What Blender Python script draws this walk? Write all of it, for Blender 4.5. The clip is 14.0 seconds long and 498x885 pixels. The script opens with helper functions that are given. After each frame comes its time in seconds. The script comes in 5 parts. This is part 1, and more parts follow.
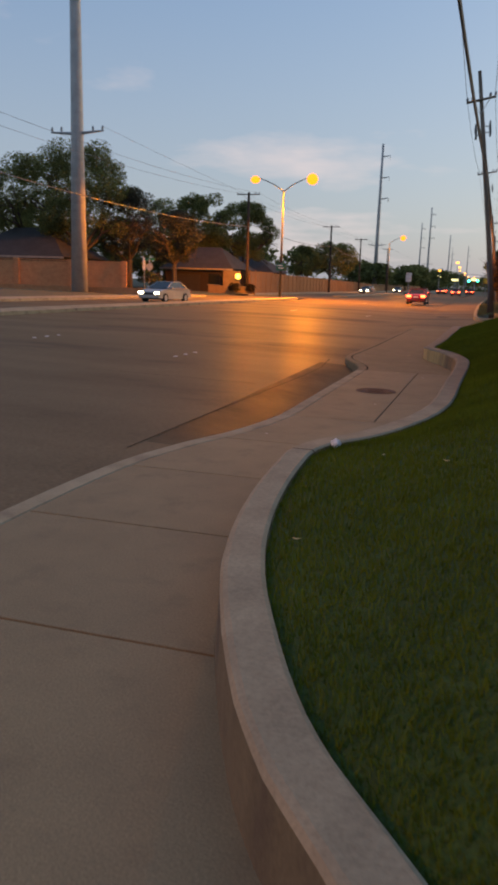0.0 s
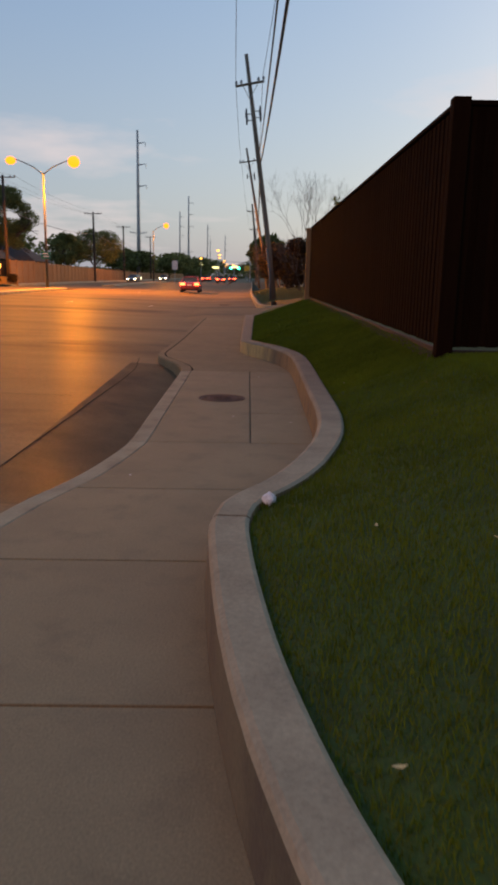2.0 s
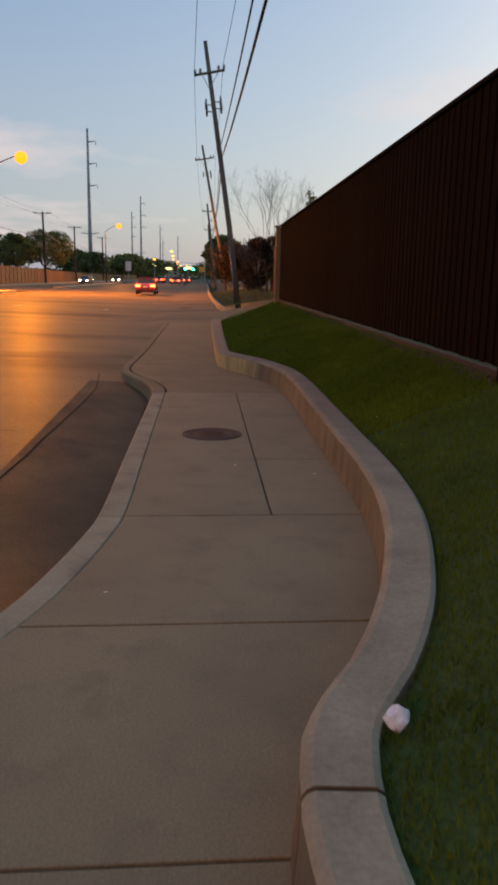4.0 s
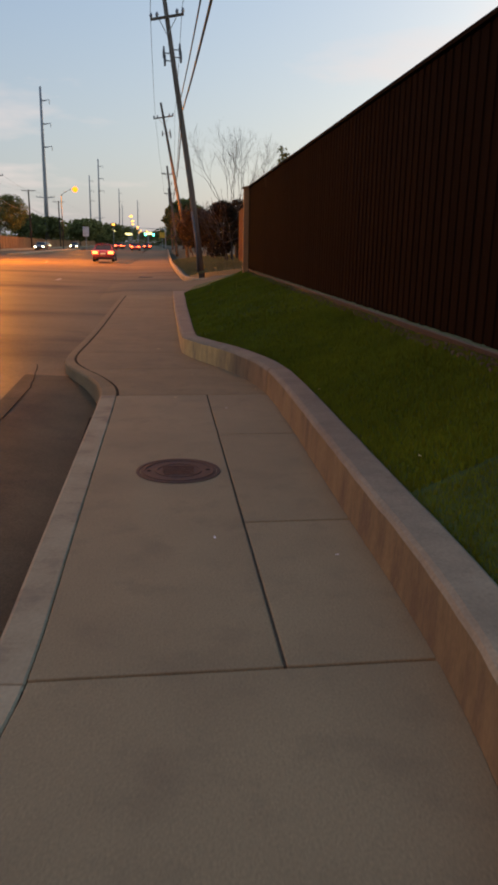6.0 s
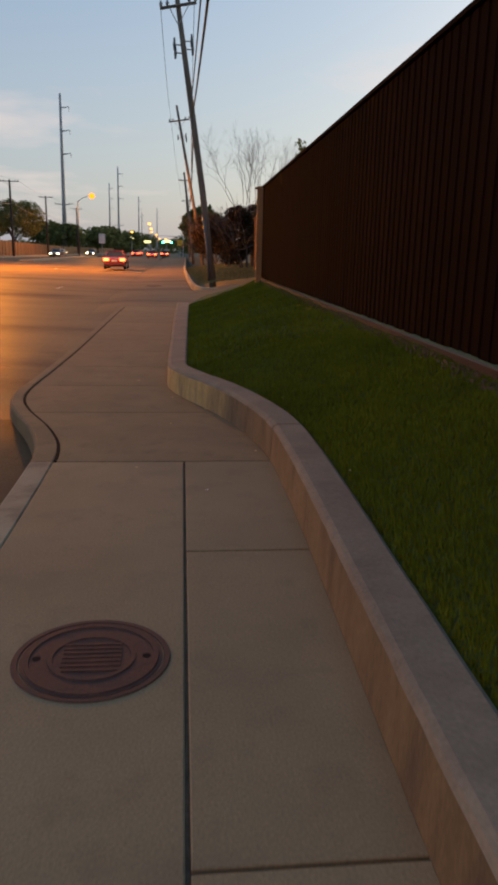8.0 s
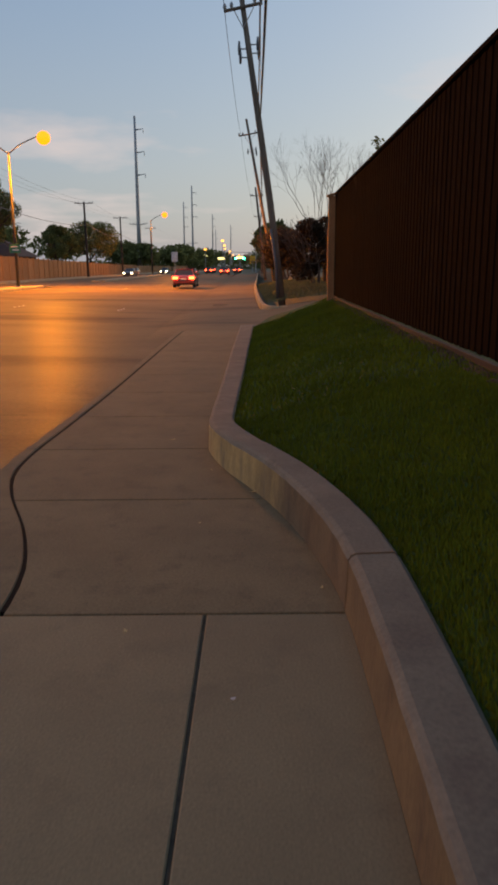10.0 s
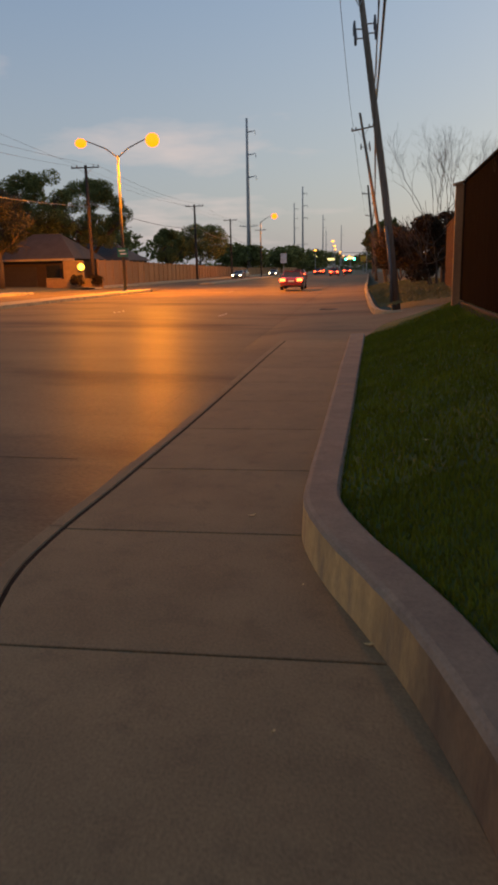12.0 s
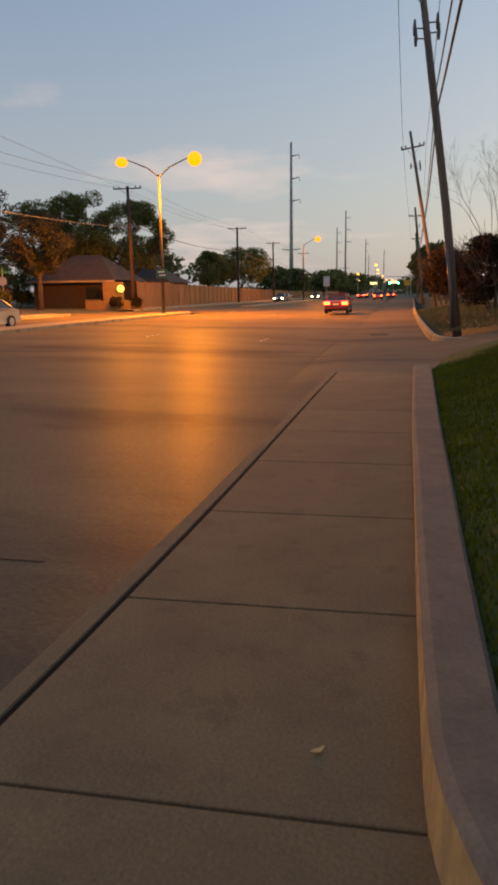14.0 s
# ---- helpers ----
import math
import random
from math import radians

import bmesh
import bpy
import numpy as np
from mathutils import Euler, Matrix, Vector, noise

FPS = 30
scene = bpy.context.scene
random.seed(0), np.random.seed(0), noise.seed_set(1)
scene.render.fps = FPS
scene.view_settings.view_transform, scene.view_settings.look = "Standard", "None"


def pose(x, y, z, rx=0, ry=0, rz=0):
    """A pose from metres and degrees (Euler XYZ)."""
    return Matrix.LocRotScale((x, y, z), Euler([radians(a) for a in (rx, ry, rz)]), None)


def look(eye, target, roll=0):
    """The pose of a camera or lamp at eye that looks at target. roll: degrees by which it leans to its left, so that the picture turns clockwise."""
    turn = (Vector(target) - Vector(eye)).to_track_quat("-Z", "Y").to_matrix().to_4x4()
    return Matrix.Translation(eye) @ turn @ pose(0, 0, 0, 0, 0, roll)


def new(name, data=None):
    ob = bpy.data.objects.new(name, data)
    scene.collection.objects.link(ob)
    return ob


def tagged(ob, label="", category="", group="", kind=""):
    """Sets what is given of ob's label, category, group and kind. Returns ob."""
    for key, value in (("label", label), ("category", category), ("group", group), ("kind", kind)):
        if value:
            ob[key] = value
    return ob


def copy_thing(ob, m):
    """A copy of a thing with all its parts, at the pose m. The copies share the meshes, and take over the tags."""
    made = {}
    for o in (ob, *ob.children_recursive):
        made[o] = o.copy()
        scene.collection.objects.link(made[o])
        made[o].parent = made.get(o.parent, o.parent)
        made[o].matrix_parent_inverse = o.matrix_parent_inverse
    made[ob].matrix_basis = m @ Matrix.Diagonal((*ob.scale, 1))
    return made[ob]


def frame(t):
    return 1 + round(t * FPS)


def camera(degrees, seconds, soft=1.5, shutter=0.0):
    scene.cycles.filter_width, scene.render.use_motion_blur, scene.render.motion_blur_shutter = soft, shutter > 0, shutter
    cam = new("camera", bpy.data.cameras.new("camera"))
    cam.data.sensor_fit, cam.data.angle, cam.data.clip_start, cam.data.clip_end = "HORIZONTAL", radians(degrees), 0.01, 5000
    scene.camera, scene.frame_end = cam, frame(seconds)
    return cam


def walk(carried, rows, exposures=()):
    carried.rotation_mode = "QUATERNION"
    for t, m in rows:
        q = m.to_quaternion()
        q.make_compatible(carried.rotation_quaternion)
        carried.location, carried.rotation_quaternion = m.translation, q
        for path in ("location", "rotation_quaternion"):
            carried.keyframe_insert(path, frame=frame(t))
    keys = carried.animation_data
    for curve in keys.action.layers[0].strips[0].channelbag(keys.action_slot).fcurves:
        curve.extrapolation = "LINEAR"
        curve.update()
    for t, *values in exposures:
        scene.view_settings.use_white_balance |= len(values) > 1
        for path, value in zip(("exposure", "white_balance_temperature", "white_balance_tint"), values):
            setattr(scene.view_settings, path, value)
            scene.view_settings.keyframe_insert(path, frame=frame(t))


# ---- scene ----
cam = camera(36.7, 14.0, soft=3.3, shutter=0.3)
PATH = [
    (0, (0.929, -0.83, 1.673), (0.373, 1.045, 1.254), 1.8),
    (0.5, (0.512, -0.392, 1.648), (0.084, 1.513, 1.214), 0.5),
    (1, (0.109, 0.046, 1.616), (-0.083, 1.983, 1.154), 1.2),
    (1.5, (-0.144, 0.601, 1.634), (-0.222, 2.543, 1.159), 1.2),
    (2, (-0.353, 1.057, 1.658), (-0.319, 3.009, 1.225), 1.1),
    (2.5, (-0.485, 1.622, 1.663), (-0.376, 3.577, 1.259), 2.1),
    (3, (-0.617, 2.229, 1.65), (-0.513, 4.186, 1.249), 1.9),
    (5.5, (-0.826, 5.13, 1.689), (-0.574, 7.049, 1.186), -0.0),
    (6, (-0.729, 5.769, 1.7), (-0.483, 7.687, 1.189), 0.9),
    (6.5, (-0.636, 6.496, 1.65), (-0.39, 8.416, 1.144), 1.3),
    (7, (-0.498, 7.217, 1.622), (-0.193, 9.128, 1.117), 2.0),
    (9.5, (0.032, 10.257, 1.689), (0.035, 12.203, 1.229), -0.2),
    (10, (0.084, 10.893, 1.687), (0.089, 12.84, 1.23), -0.4),
    (10.5, (0.154, 11.576, 1.664), (0.089, 13.523, 1.213), -0.9),
    (11, (0.118, 12.176, 1.662), (-0.003, 14.119, 1.207), -1.1),
    (11.5, (0.134, 12.657, 1.698), (-0.022, 14.602, 1.263), -0.9),
    (12, (0.048, 13.207, 1.701), (-0.229, 15.135, 1.251), -1.2),
    (12.5, (-0.08, 13.82, 1.696), (-0.385, 15.745, 1.248), -0.9),
    (13, (-0.184, 14.364, 1.677), (-0.61, 16.266, 1.228), -1.5),
    (13.5, (-0.331, 15.078, 1.67), (-0.678, 17.006, 1.267), -0.7),
    (14, (-0.415, 15.771, 1.628), (-0.795, 17.695, 1.238), -0.8),
]
EXPOSURE = [(0, 0.36, 6800, 9), (3, 0.35, 6850, 9), (6.5, 0.5, 7150, 8), (9.5, 0.28, 7150, 9), (12.5, 0.15, 7350, 10), (14, 0.32, 7800, 11)]
walk(cam, [(t, look(e, g, r)) for t, e, g, r in PATH], EXPOSURE)

# ---- dusk sky and street light ----
world = bpy.data.worlds.new("dusk")
scene.world = world
world.use_nodes = True
wn, wl = world.node_tree.nodes, world.node_tree.links
SUN_ROT, SUN_EL = radians(51), radians(9.0)
sky = wn.new("ShaderNodeTexSky")
sky.sky_type, sky.sun_disc = "NISHITA", False
sky.sun_elevation, sky.sun_rotation = SUN_EL, SUN_ROT
sky.air_density, sky.dust_density, sky.ozone_density = 1.0, 1.6, 1.3
bg = wn["Background"]
bg.inputs["Strength"].default_value = 0.15
# thin evening clouds, a flat layer seen from below
tc = wn.new("ShaderNodeTexCoord")
sep = wn.new("ShaderNodeSeparateXYZ")
wl.new(tc.outputs["Generated"], sep.inputs[0])


def wmath(op, a, b=None):
    n = wn.new("ShaderNodeMath")
    n.operation = op
    for i, v in enumerate((a, b)):
        if v is None:
            continue
        if isinstance(v, (int, float)):
            n.inputs[i].default_value = v
        else:
            wl.new(v, n.inputs[i])
    return n.outputs[0]


up = wmath("ADD", wmath("MAXIMUM", sep.outputs[2], 0.0), 0.12)
comb = wn.new("ShaderNodeCombineXYZ")
wl.new(wmath("DIVIDE", sep.outputs[0], up), comb.inputs[0])
wl.new(wmath("DIVIDE", sep.outputs[1], up), comb.inputs[1])
cn = wn.new("ShaderNodeTexNoise")
cn.inputs["Scale"].default_value, cn.inputs["Detail"].default_value = 0.55, 6
cn.inputs["Roughness"].default_value = 0.55
shift = wn.new("ShaderNodeVectorMath")
shift.operation = "ADD"
shift.inputs[1].default_value = (7.4, 2.3, 0.0)
wl.new(comb.outputs[0], shift.inputs[0])
wl.new(shift.outputs[0], cn.inputs["Vector"])
cr = wn.new("ShaderNodeValToRGB")
cr.color_ramp.elements[0].position, cr.color_ramp.elements[1].position = 0.56, 0.72
cr.color_ramp.elements[0].color, cr.color_ramp.elements[1].color = (0, 0, 0, 1), (0.8, 0.8, 0.8, 1)
wl.new(cn.outputs["Fac"], cr.inputs[0])
mx = wn.new("ShaderNodeMix")
mx.data_type = "RGBA"
wl.new(cr.outputs[0], mx.inputs["Factor"])
hz = wn.new("ShaderNodeMix")
hz.data_type = "RGBA"
hz.inputs["Factor"].default_value = 0.38
wl.new(sky.outputs[0], hz.inputs["A"])
hz.inputs["B"].default_value = (1.5, 2.3, 4.25, 1)
# paler, slightly rosy haze towards the horizon
low = wn.new("ShaderNodeMapRange")
low.inputs["From Min"].default_value, low.inputs["From Max"].default_value = 0.0, 0.34
low.inputs["To Min"].default_value, low.inputs["To Max"].default_value = 0.6, 0.0
wl.new(sep.outputs[2], low.inputs["Value"])
h2 = wn.new("ShaderNodeMix")
h2.data_type = "RGBA"
wl.new(low.outputs[0], h2.inputs["Factor"])
wl.new(hz.outputs["Result"], h2.inputs["A"])
h2.inputs["B"].default_value = (2.25, 2.3, 2.65, 1)
wl.new(h2.outputs["Result"], mx.inputs["A"])
mx.inputs["B"].default_value = (4.3, 3.7, 3.75, 1)
wl.new(mx.outputs["Result"], bg.inputs["Color"])

SODIUM = (1.0, 0.275, 0.0)
LAMPS = [(-14.95, -15.3, 11.0, 3200), (-20.45, -15.3, 11.0, 3200), (-14.95, 70.7, 11.0, 27000), (-20.45, 70.7, 11.0, 11000), (-15.0, 157, 10.85, 8000)]
for lx, ly, lz, watts in LAMPS:
    ld = bpy.data.lights.new("sodium_light", "SPOT")
    ld.energy, ld.color, ld.shadow_soft_size, ld.spot_size, ld.spot_blend = watts, SODIUM, 0.22, radians(174), 0.12
    new("sodium_light", ld).location = (lx, ly, lz - 0.25)


# ---- materials ----
def mat(name, a, b=None, scale=2.0, fine=40.0, rough=0.85, bump=0.25, metal=0.0, speck=0.35, rand=0.0, island=0.0,
        stretch=(1, 1, 1), stain=None, stain_scale=0.7, depth=0.01, rough_var=0.0, coat=0.0, spec=0.5, wave=0.0, thin=0.0, coat_rough=0.03, along=None):
    m = bpy.data.materials.new(name)
    m.use_nodes = True
    n, l = m.node_tree.nodes, m.node_tree.links
    p = n["Principled BSDF"]
    co = n.new("ShaderNodeTexCoord")
    mp = n.new("ShaderNodeMapping")
    mp.inputs["Scale"].default_value = stretch
    l.new(co.outputs["Object"], mp.inputs[0])

    def noi(s, d=5, r=0.6):
        t = n.new("ShaderNodeTexNoise")
        t.inputs["Scale"].default_value, t.inputs["Detail"].default_value, t.inputs["Roughness"].default_value = s, d, r
        l.new(mp.outputs[0], t.inputs["Vector"])
        return t.outputs["Fac"]

    def mix(f, c, d, kind="MIX"):
        t = n.new("ShaderNodeMix")
        t.data_type, t.blend_type = "RGBA", kind
        for k, v in (("Factor", f), ("A", c), ("B", d)):
            if isinstance(v, float):
                t.inputs[k].default_value = v
            elif isinstance(v, tuple):
                t.inputs[k].default_value = (*v, 1)
            else:
                l.new(v, t.inputs[k])
        return t.outputs["Result"]

    def ramp(v, lo, hi, c0=(0, 0, 0), c1=(1, 1, 1)):
        t = n.new("ShaderNodeValToRGB")
        t.color_ramp.elements[0].position, t.color_ramp.elements[1].position = lo, hi
        t.color_ramp.elements[0].color, t.color_ramp.elements[1].color = (*c0, 1), (*c1, 1)
        l.new(v, t.inputs[0])
        return t.outputs[0]

    b = b or tuple(v * 0.75 for v in a)
    big = noi(scale)
    small = noi(fine, 3, 0.7)
    col = mix(ramp(big, 0.35, 0.68), a, b)
    if stain:
        col = mix(ramp(noi(stain_scale, 7, 0.65), 0.52, 0.7), col, mix(0.75, col, stain))
    if along:
        # another pair of colours takes over along y, with a ragged edge
        sp = n.new("ShaderNodeSeparateXYZ")
        l.new(co.outputs["Object"], sp.inputs[0])
        ad = n.new("ShaderNodeMath")
        ad.operation, ad.inputs[1].default_value = "MULTIPLY_ADD", 1.6
        l.new(noi(2.2, 4, 0.6), ad.inputs[0])
        l.new(sp.outputs[1], ad.inputs[2])
        mr = n.new("ShaderNodeMapRange")
        mr.inputs["From Min"].default_value, mr.inputs["From Max"].default_value = along[0] + 0.8, along[1] + 0.8
        l.new(ad.outputs[0], mr.inputs["Value"])
        col = mix(mr.outputs[0], mix(ramp(big, 0.35, 0.68), along[2], along[3]), col)
    g = ramp(small, 0.3, 0.7, (1 - speck,) * 3, (1 + speck * 0.4,) * 3)
    col = mix(1.0, col, g, "MULTIPLY")
    if rand:
        oi = n.new("ShaderNodeObjectInfo")
        col = mix(1.0, col, ramp(oi.outputs["Random"], 0, 1, (1 - rand,) * 3, (1 + rand,) * 3), "MULTIPLY")
    if island:
        gi = n.new("ShaderNodeNewGeometry")
        col = mix(1.0, col, ramp(gi.outputs["Random Per Island"], 0, 1, (1 - island,) * 3, (1 + island,) * 3), "MULTIPLY")
    l.new(col, p.inputs["Base Color"])
    p.inputs["Roughness"].default_value, p.inputs["Metallic"].default_value = rough, metal
    p.inputs["Coat Weight"].default_value = coat
    p.inputs["Specular IOR Level"].default_value = spec
    p.inputs["Coat Roughness"].default_value = coat_rough
    if thin:
        tr = n.new("ShaderNodeBsdfTranslucent")
        l.new(col, tr.inputs["Color"])
        ms = n.new("ShaderNodeMixShader")
        ms.inputs[0].default_value = thin
        l.new(p.outputs[0], ms.inputs[1])
        l.new(tr.outputs[0], ms.inputs[2])
        l.new(ms.outputs[0], n["Material Output"].inputs[0])
    if rough_var:
        rr = n.new("ShaderNodeMapRange")
        rr.inputs["From Min"].default_value, rr.inputs["From Max"].default_value = 0.35, 0.65
        rr.inputs["To Min"].default_value, rr.inputs["To Max"].default_value = rough - rough_var, rough + rough_var
        l.new(big, rr.inputs["Value"])
        l.new(rr.outputs[0], p.inputs["Roughness"])
    if bump:
        bp = n.new("ShaderNodeBump")
        bp.inputs["Strength"].default_value, bp.inputs["Distance"].default_value = bump, depth
        l.new(small, bp.inputs["Height"])
        if wave:
            bw2 = n.new("ShaderNodeBump")
            bw2.inputs["Strength"].default_value, bw2.inputs["Distance"].default_value = 1.0, wave
            l.new(noi(1.1, 2, 0.5), bw2.inputs["Height"])
            l.new(bw2.outputs[0], bp.inputs["Normal"])
            l.new(bw2.outputs[0], p.inputs["Coat Normal"])
        l.new(bp.outputs[0], p.inputs["Normal"])
    return m


def glow(name, colour, strength):
    m = bpy.data.materials.new(name)
    m.use_nodes = True
    p = m.node_tree.nodes["Principled BSDF"]
    p.inputs["Base Color"].default_value = (*colour, 1)
    p.inputs["Emission Color"].default_value = (*colour, 1)
    p.inputs["Emission Strength"].default_value = strength
    return m


SLAB = mat("pavement_concrete", (0.25, 0.212, 0.118), (0.205, 0.174, 0.098), 1.1, 90, 0.85, 0.35, speck=0.3, rand=0.06,
           stain=(0.175, 0.147, 0.085), stain_scale=3.1, depth=0.005)
SLAB2 = mat("brown_pavement_concrete", (0.195, 0.16, 0.084), (0.155, 0.128, 0.068), 1.6, 70, 0.9, 0.5, speck=0.35, rand=0.06,
            stain=(0.125, 0.104, 0.058), stain_scale=4.2, depth=0.006)
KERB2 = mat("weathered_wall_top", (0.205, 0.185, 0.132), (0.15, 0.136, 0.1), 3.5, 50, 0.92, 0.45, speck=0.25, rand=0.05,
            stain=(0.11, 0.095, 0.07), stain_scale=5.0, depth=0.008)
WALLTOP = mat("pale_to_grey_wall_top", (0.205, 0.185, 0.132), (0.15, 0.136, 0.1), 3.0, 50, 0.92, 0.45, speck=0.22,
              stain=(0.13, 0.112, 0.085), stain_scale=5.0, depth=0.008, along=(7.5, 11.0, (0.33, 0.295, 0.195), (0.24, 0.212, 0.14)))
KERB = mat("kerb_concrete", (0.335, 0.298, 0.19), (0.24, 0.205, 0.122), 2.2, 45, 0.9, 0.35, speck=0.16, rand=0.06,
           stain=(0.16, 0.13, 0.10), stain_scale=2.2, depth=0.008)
# wall face colours hold painted lamplight and shade along with streaky stains
FACE_LIT_OCHRE = mat("ochre_lit_stained_concrete", (0.52, 0.37, 0.145), (0.29, 0.212, 0.095), 3.2, 40, 0.9, 0.4, speck=0.22, stain=(0.15, 0.13, 0.095), stain_scale=2.6, depth=0.008, stretch=(1.6, 1.6, 0.5),
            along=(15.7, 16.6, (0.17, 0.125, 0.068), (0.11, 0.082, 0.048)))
FACE_SHADED = mat("shaded_grimy_wall_face", (0.14, 0.123, 0.074), (0.095, 0.084, 0.052), 2.4, 45, 0.92, 0.4, speck=0.22, stain=(0.08, 0.066, 0.05), stain_scale=2.4, depth=0.008, stretch=(1, 1, 0.75))
FACE_LIT_BROWN = mat("brown_lit_stained_concrete", (0.19, 0.14, 0.068), (0.11, 0.082, 0.044), 3.0, 45, 0.92, 0.4, speck=0.25, stain=(0.10, 0.072, 0.05), stain_scale=3.0, depth=0.008, stretch=(1.6, 1.6, 0.5))
SEAL = mat("grey_joint_sealant", (0.11, 0.096, 0.07), (0.07, 0.062, 0.047), 9, 60, 0.95, 0.4, spec=0.1)
BED = mat("joint_dirt", (0.03, 0.026, 0.021), None, 6, 120, 0.95, 0.5, spec=0.1)
ROAD = mat("road_concrete", (0.2, 0.157, 0.092), (0.155, 0.122, 0.073), 0.4, 60, 0.8, 0.35, speck=0.3, stain=(0.055, 0.05, 0.048),
           stain_scale=0.2, depth=0.006, rough_var=0.08, stretch=(0.35, 0.9, 1), wave=0.02, spec=0.02, coat=0.085, coat_rough=0.41)
# road concrete darkened: the shade of the dipped apron is in the colour
GUTTER = mat("shaded_gutter_concrete", (0.115, 0.1, 0.062), (0.078, 0.069, 0.045), 1.2, 60, 0.8, 0.35, stain=(0.05, 0.045, 0.04), depth=0.006, spec=0.02, coat=0.07, coat_rough=0.41, wave=0.02)
TAR = mat("joint_tar", (0.024, 0.021, 0.017), None, 3, 80, 1.0, 0.3, spec=0.05)
PAINT = mat("road_marker_white", (0.75, 0.74, 0.7), (0.55, 0.53, 0.5), 8, 60, 0.5, 0.2)
SOIL = mat("lawn_soil", (0.05, 0.09, 0.012), (0.034, 0.064, 0.01), 1.5, 40, 0.95, 0.6, depth=0.03)
GRASS = mat("grass", (0.12, 0.163, 0.013), (0.072, 0.108, 0.01), 0.9, 9, 0.8, 0.0, speck=0.2, island=0.22, spec=0.05,
            stain=(0.1, 0.15, 0.02), stain_scale=0.8)
DRYGRASS = mat("dry_grass", (0.16, 0.15, 0.06), (0.09, 0.11, 0.035), 0.7, 9, 0.85, 0.0, speck=0.3, island=0.35)
GROUND = mat("ground", (0.10, 0.10, 0.055), (0.07, 0.075, 0.04), 0.15, 6, 0.95, 0.4, depth=0.05)
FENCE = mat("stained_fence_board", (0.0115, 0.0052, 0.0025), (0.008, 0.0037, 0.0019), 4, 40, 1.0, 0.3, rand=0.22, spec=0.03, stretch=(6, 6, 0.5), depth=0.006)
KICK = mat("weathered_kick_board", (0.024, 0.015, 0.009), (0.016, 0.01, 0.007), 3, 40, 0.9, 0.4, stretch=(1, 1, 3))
DCEDAR = mat("dark_cedar_board", (0.13, 0.055, 0.028), (0.085, 0.036, 0.02), 2, 30, 0.85, 0.4, rand=0.15, stretch=(4, 4, 0.4), depth=0.006, spec=0.2)
LAMPPOLE = mat("painted_lamp_pole", (0.045, 0.041, 0.038), None, 2, 30, 0.6, 0.1)
CEDAR = mat("cedar_board", (0.33, 0.185, 0.08), (0.23, 0.125, 0.056), 2, 30, 0.8, 0.4, rand=0.15, stretch=(4, 4, 0.4), depth=0.006)
POLEWOOD = mat("weathered_pole_wood", (0.21, 0.165, 0.125), (0.12, 0.09, 0.066), 3, 50, 0.9, 0.6, stretch=(5, 5, 0.3), depth=0.01)
DARKWOOD = mat("creosote_pole_wood", (0.06, 0.04, 0.03), None, 3, 50, 0.9, 0.5, stretch=(5, 5, 0.3), depth=0.01)
STEEL = mat("galvanised_steel", (0.42, 0.42, 0.42), (0.33, 0.33, 0.33), 1.5, 30, 0.5, 0.1, metal=0.3, depth=0.003)
IRON = mat("cast_iron", (0.05, 0.03, 0.024), (0.075, 0.038, 0.026), 8, 90, 0.8, 0.5, metal=0.1, depth=0.004)
ALU = mat("aluminium_wire", (0.2, 0.205, 0.215), None, 3, 30, 0.5, 0.0)
CABLE = mat("cable_black", (0.02, 0.02, 0.022), None, 3, 30, 0.6, 0.0)
INSUL = mat("grey_porcelain", (0.35, 0.36, 0.38), None, 3, 30, 0.3, 0.0)
CAN = mat("transformer_grey", (0.12, 0.12, 0.125), None, 3, 30, 0.5, 0.1)
BARK = mat("bark", (0.09, 0.07, 0.055), (0.055, 0.042, 0.033), 3, 25, 0.95, 0.7, depth=0.03, stretch=(3, 3, 1))
LEAF = mat("oak_leaf", (0.19, 0.205, 0.07), (0.13, 0.138, 0.05), 0.25, 8, 0.85, 0.0, island=0.45, spec=0.15, thin=0.4)
LEAF2 = mat("brown_leaf", (0.08, 0.082, 0.05), (0.058, 0.056, 0.036), 0.3, 8, 0.85, 0.0, island=0.4, thin=0.4)
LEAFD = mat("dark_shrub_leaf", (0.04, 0.031, 0.018), (0.046, 0.026, 0.015), 0.3, 8, 0.85, 0.0, island=0.45, spec=0.15, thin=0.25)
BRICK = mat("brown_brick", (0.52, 0.26, 0.12), (0.42, 0.2, 0.09), 3, 30, 0.9, 0.4, rand=0.05)
PILLAR = mat("tan_pillar_brick", (0.26, 0.165, 0.095), (0.2, 0.125, 0.07), 3, 30, 0.9, 0.4)
DBRICK = mat("house_brick", (0.034, 0.02, 0.015), (0.026, 0.015, 0.011), 3, 30, 0.9, 0.4)
ROOF = mat("roof_shingle", (0.05, 0.047, 0.047), (0.034, 0.032, 0.032), 1, 12, 0.9, 0.5, depth=0.03)
TRIM = mat("house_trim", (0.32, 0.27, 0.22), None, 2, 20, 0.7, 0.1)
GARAGE = mat("garage_door", (0.03, 0.022, 0.017), None, 2, 20, 0.7, 0.1)
SIGNG = mat("sign_green", (0.02, 0.16, 0.09), (0.018, 0.14, 0.08), 2, 20, 0.45, 0.0)
SIGNW = mat("sign_white", (0.72, 0.72, 0.7), None, 2, 20, 0.45, 0.0)
SIGNY = mat("sign_yellow", (0.8, 0.5, 0.04), None, 2, 20, 0.45, 0.0)
RUBBER = mat("tyre_rubber", (0.02, 0.02, 0.02), None, 5, 60, 0.9, 0.3)
